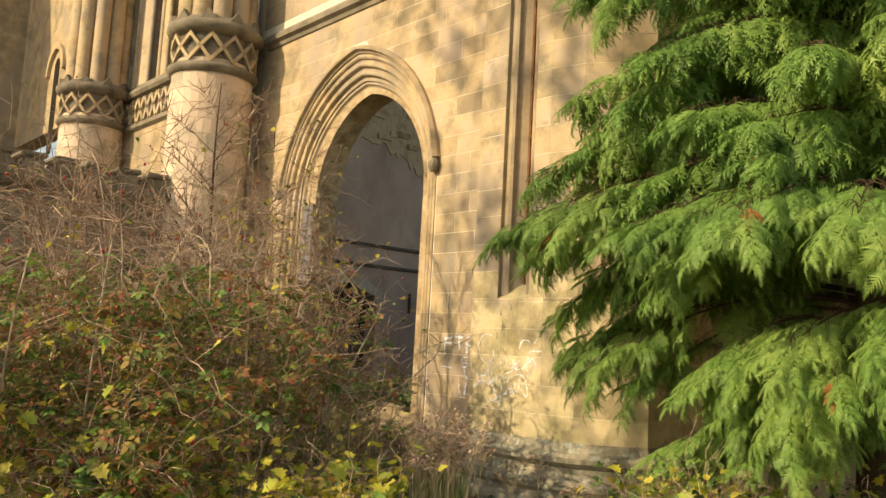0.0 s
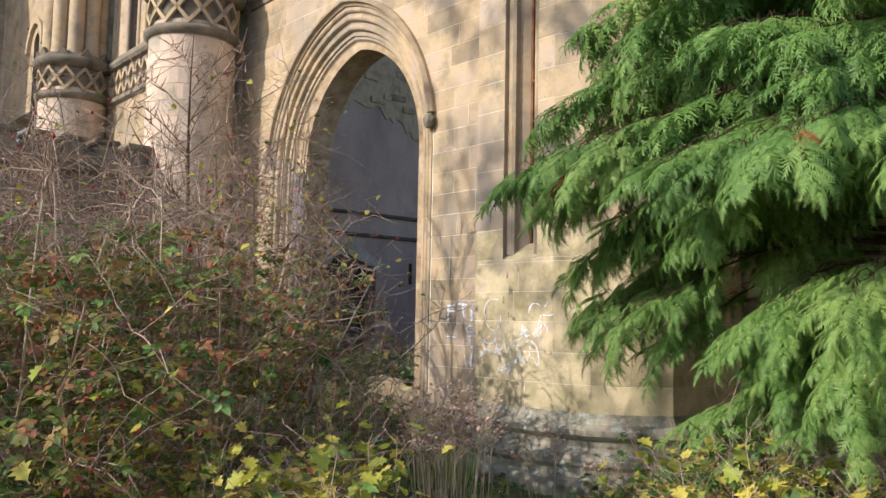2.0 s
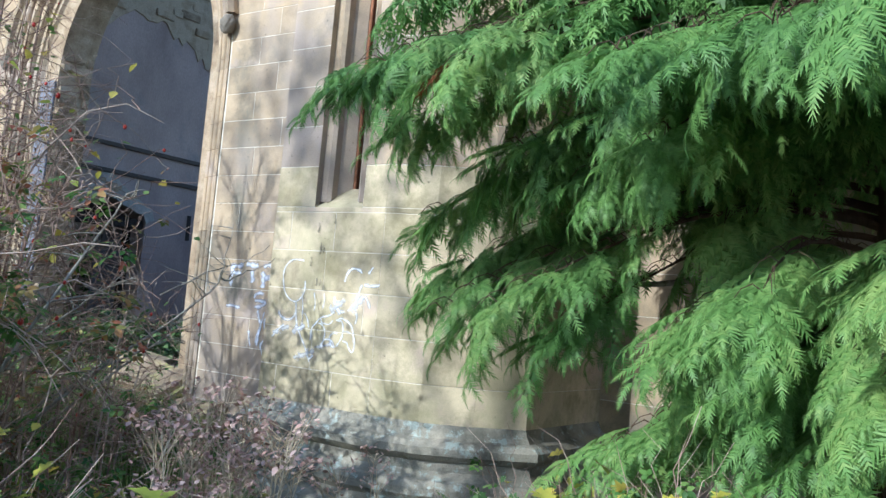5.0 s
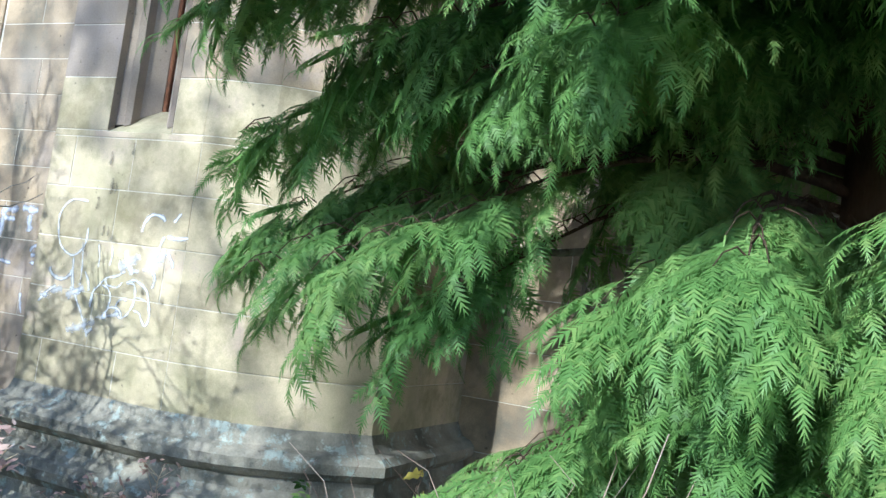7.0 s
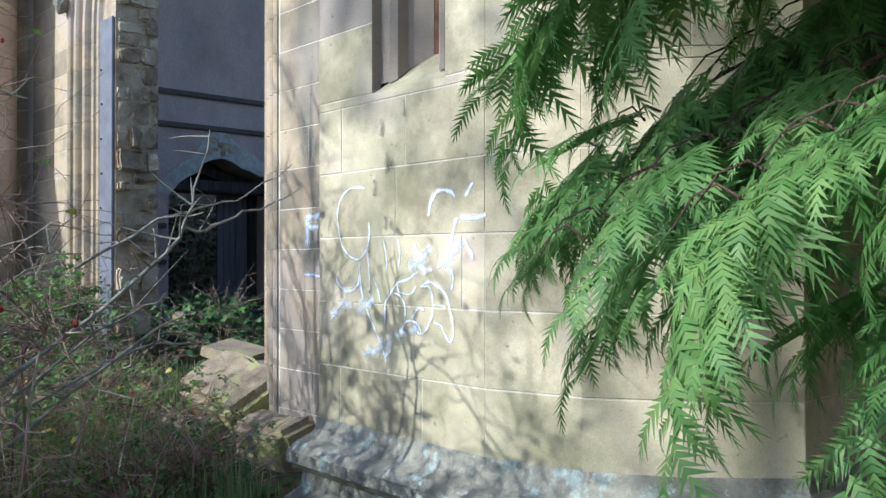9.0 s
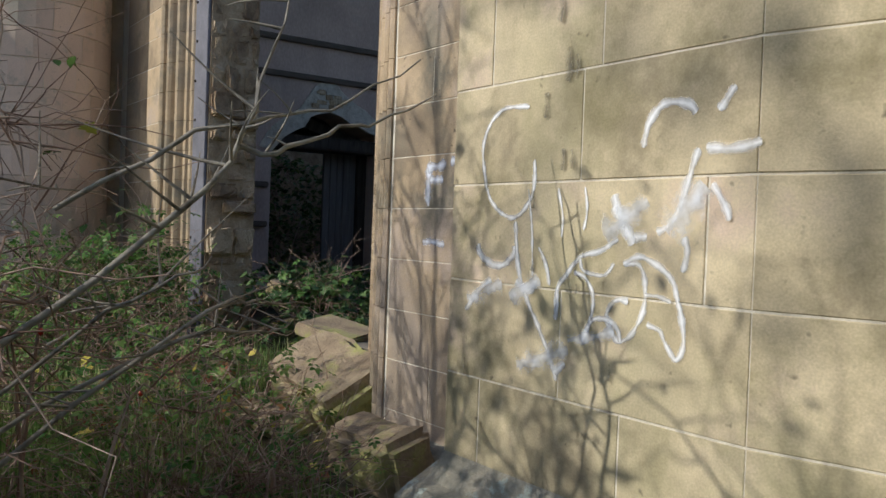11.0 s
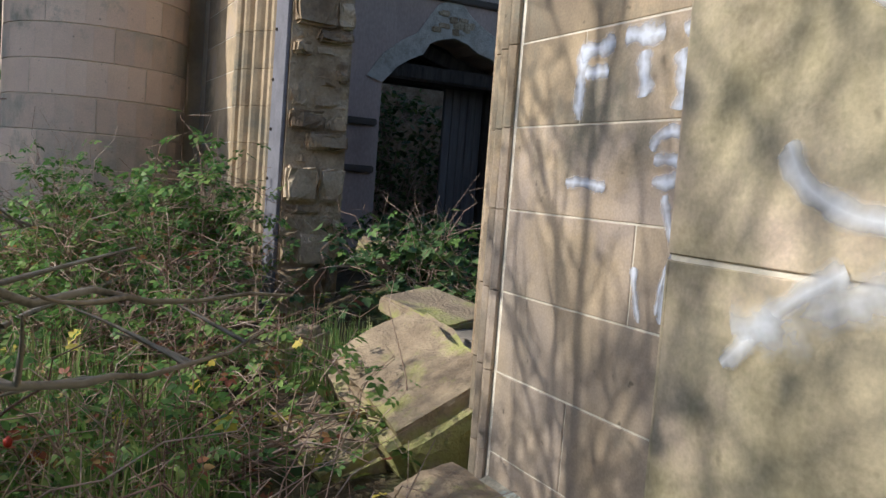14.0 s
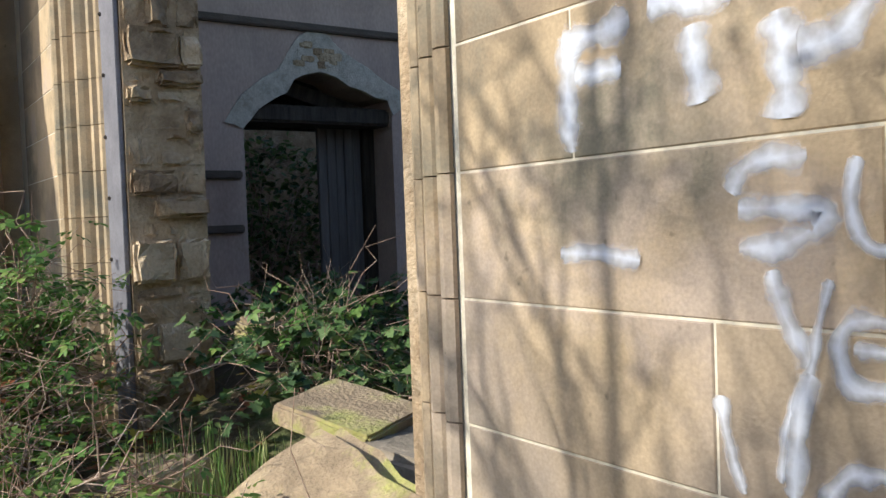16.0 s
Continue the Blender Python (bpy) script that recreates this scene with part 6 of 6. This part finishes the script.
bare_branch("dead_branch", LYING, [(-3.3, -0.62, 0.72), (-3.75, -0.34, 0.78), (-4.45, 0.0, 0.8), (-4.3, 0.25, 0.79), (-4.02, 0.45, 0.74)], 0.014, 131, 8, spread=0.2)
bare_branch("dead_branch", LYING, [(-3.85, -0.45, 0.66), (-3.9, -0.2, 0.71), (-3.86, 0.1, 0.72), (-3.82, 0.32, 0.7)], 0.009, 132, 6, spread=0.18)
bare_branch("thorn_branch", THORN, [(0.1, -2.6, 0.3), (0.2, -2.2, 1.0), (0.0, -1.7, 1.25), (-0.5, -1.2, 1.3), (-1.0, -0.8, 1.2)], 0.009, 110, 22)


def bare_tree(x, y, h, spread, seed, label, leaves=0, r0=0.05, nl=26, lsize=(0.06, 0.12), lean=(0, 0)):
    """A leafless or sparsely leaved young tree with forking limbs."""
    g = np.random.default_rng(seed)
    z0 = float(ground_z(np.array(x), np.array(y)))
    t = thing("young_tree", (x, y, z0), label, "tree", group="bare trees")
    s = np.linspace(0, 1, 10)
    trunk = np.stack([lean[0] * s ** 1.5 + 0.05 * np.sin(s * 5), lean[1] * s ** 1.5 + 0.05 * np.cos(s * 4) - 0.05, h * s - 0.05], axis=1)
    V, F = tubes([trunk], [(r0, r0 * 0.12)], 9)
    array_object("trunk", V, F, BARK, t, smooth=True)
    limbs, rad, tw, tr = [], [], [], []
    for i in range(nl):
        q = g.uniform(0.22, 0.96)
        p = np.array([np.interp(q, s, trunk[:, c]) for c in range(3)])
        a = i * 2.4 + g.uniform(-0.4, 0.4)
        L_ = spread * (1.15 - 0.75 * q) * g.uniform(0.7, 1.1)
        u = np.linspace(0, 1, 10)
        k = g.normal(0, 0.25)
        ln = np.stack([p[0] + L_ * (np.cos(a) * u - np.sin(a) * k * u * u), p[1] + L_ * (np.sin(a) * u + np.cos(a) * k * u * u), p[2] + L_ * (1.0 * u - 0.15 * u * u)], axis=1)
        limbs.append(ln)
        rad.append((r0 * 0.42 * (1.1 - q), 0.003))
        for j in range(12):
            w = g.uniform(0.15, 1.0)
            c = np.array([np.interp(w, u, ln[:, e]) for e in range(3)])
            d = g.normal(0, 1, 3) * 0.55 + np.array([math.cos(a) * 0.4, math.sin(a) * 0.4, 0.55])
            e = d / np.linalg.norm(d) * L_ * g.uniform(0.15, 0.45)
            tw.append(np.stack([c + e * f + np.array([0, 0, 0.05 * f * f]) for f in np.linspace(0, 1, 10)]))
            tr.append((0.006 + r0 * 0.05, 0.0018))
    for one, r_ in zip(limbs, rad):
        V, F = tubes([one], [r_], 6)
        array_object("limb", V, F, BARK, t, smooth=True)
    V, F = tubes(tw, tr, 4)
    tagged(array_object("twig_mass", V, F, TWIG, t), kind="stuff")
    if leaves:
        T = np.stack(tw)
        k, e = g.integers(0, len(T), leaves), g.integers(3, 10, leaves)
        p = T[k, e] + g.normal(0, 0.06, (leaves, 3))
        a = g.uniform(0, 2 * np.pi, leaves)
        d = np.stack([np.cos(a), np.sin(a), g.normal(-0.3, 0.4, leaves)], axis=1)
        up = g.normal(0, 0.5, (leaves, 3)) + np.array([0, 0, 1.0])
        v, f = scatter(OVATE, p, frames_from(d, up, g), g.uniform(lsize[0], lsize[1], leaves))
        tagged(array_object("crown", v, f, FAR_LEAF, t), kind="stuff")
    return t


bare_tree(-2.0, -2.2, 4.6, 1.35, 111, "slender bare sapling standing among the roses", 0, 0.04, 30)
bare_tree(-3.6, -13.0, 15.0, 4.2, 112, "tall bare tree on the sunny side of the way", 1000, 0.16, 26, (0.12, 0.22))
bare_tree(-0.6, -11.0, 12.5, 3.0, 113, "tall bare tree on the sunny side of the way", 800, 0.14, 24, (0.12, 0.2))
# Growth seen through the doorway and the screen.
thicket("far_bush", "dense green bush beyond the doorway", "bush", -9.9, 3.4, 1.2, 1.6, 2.3, 60, 1500, 4200, OVATE, FAR_LEAF, (0.07, 0.13), (0.0, 1.3), 0, 0.8, 0.1, seed=121)
thicket("far_bush", "dense green bush behind the stone screen", "bush", -9.2, -1.7, 0.9, 1.4, 2.2, 50, 1200, 3000, OVATE, FAR_LEAF, (0.07, 0.13), (0.0, 1.3), 0, 0.8, 0.1, seed=122)
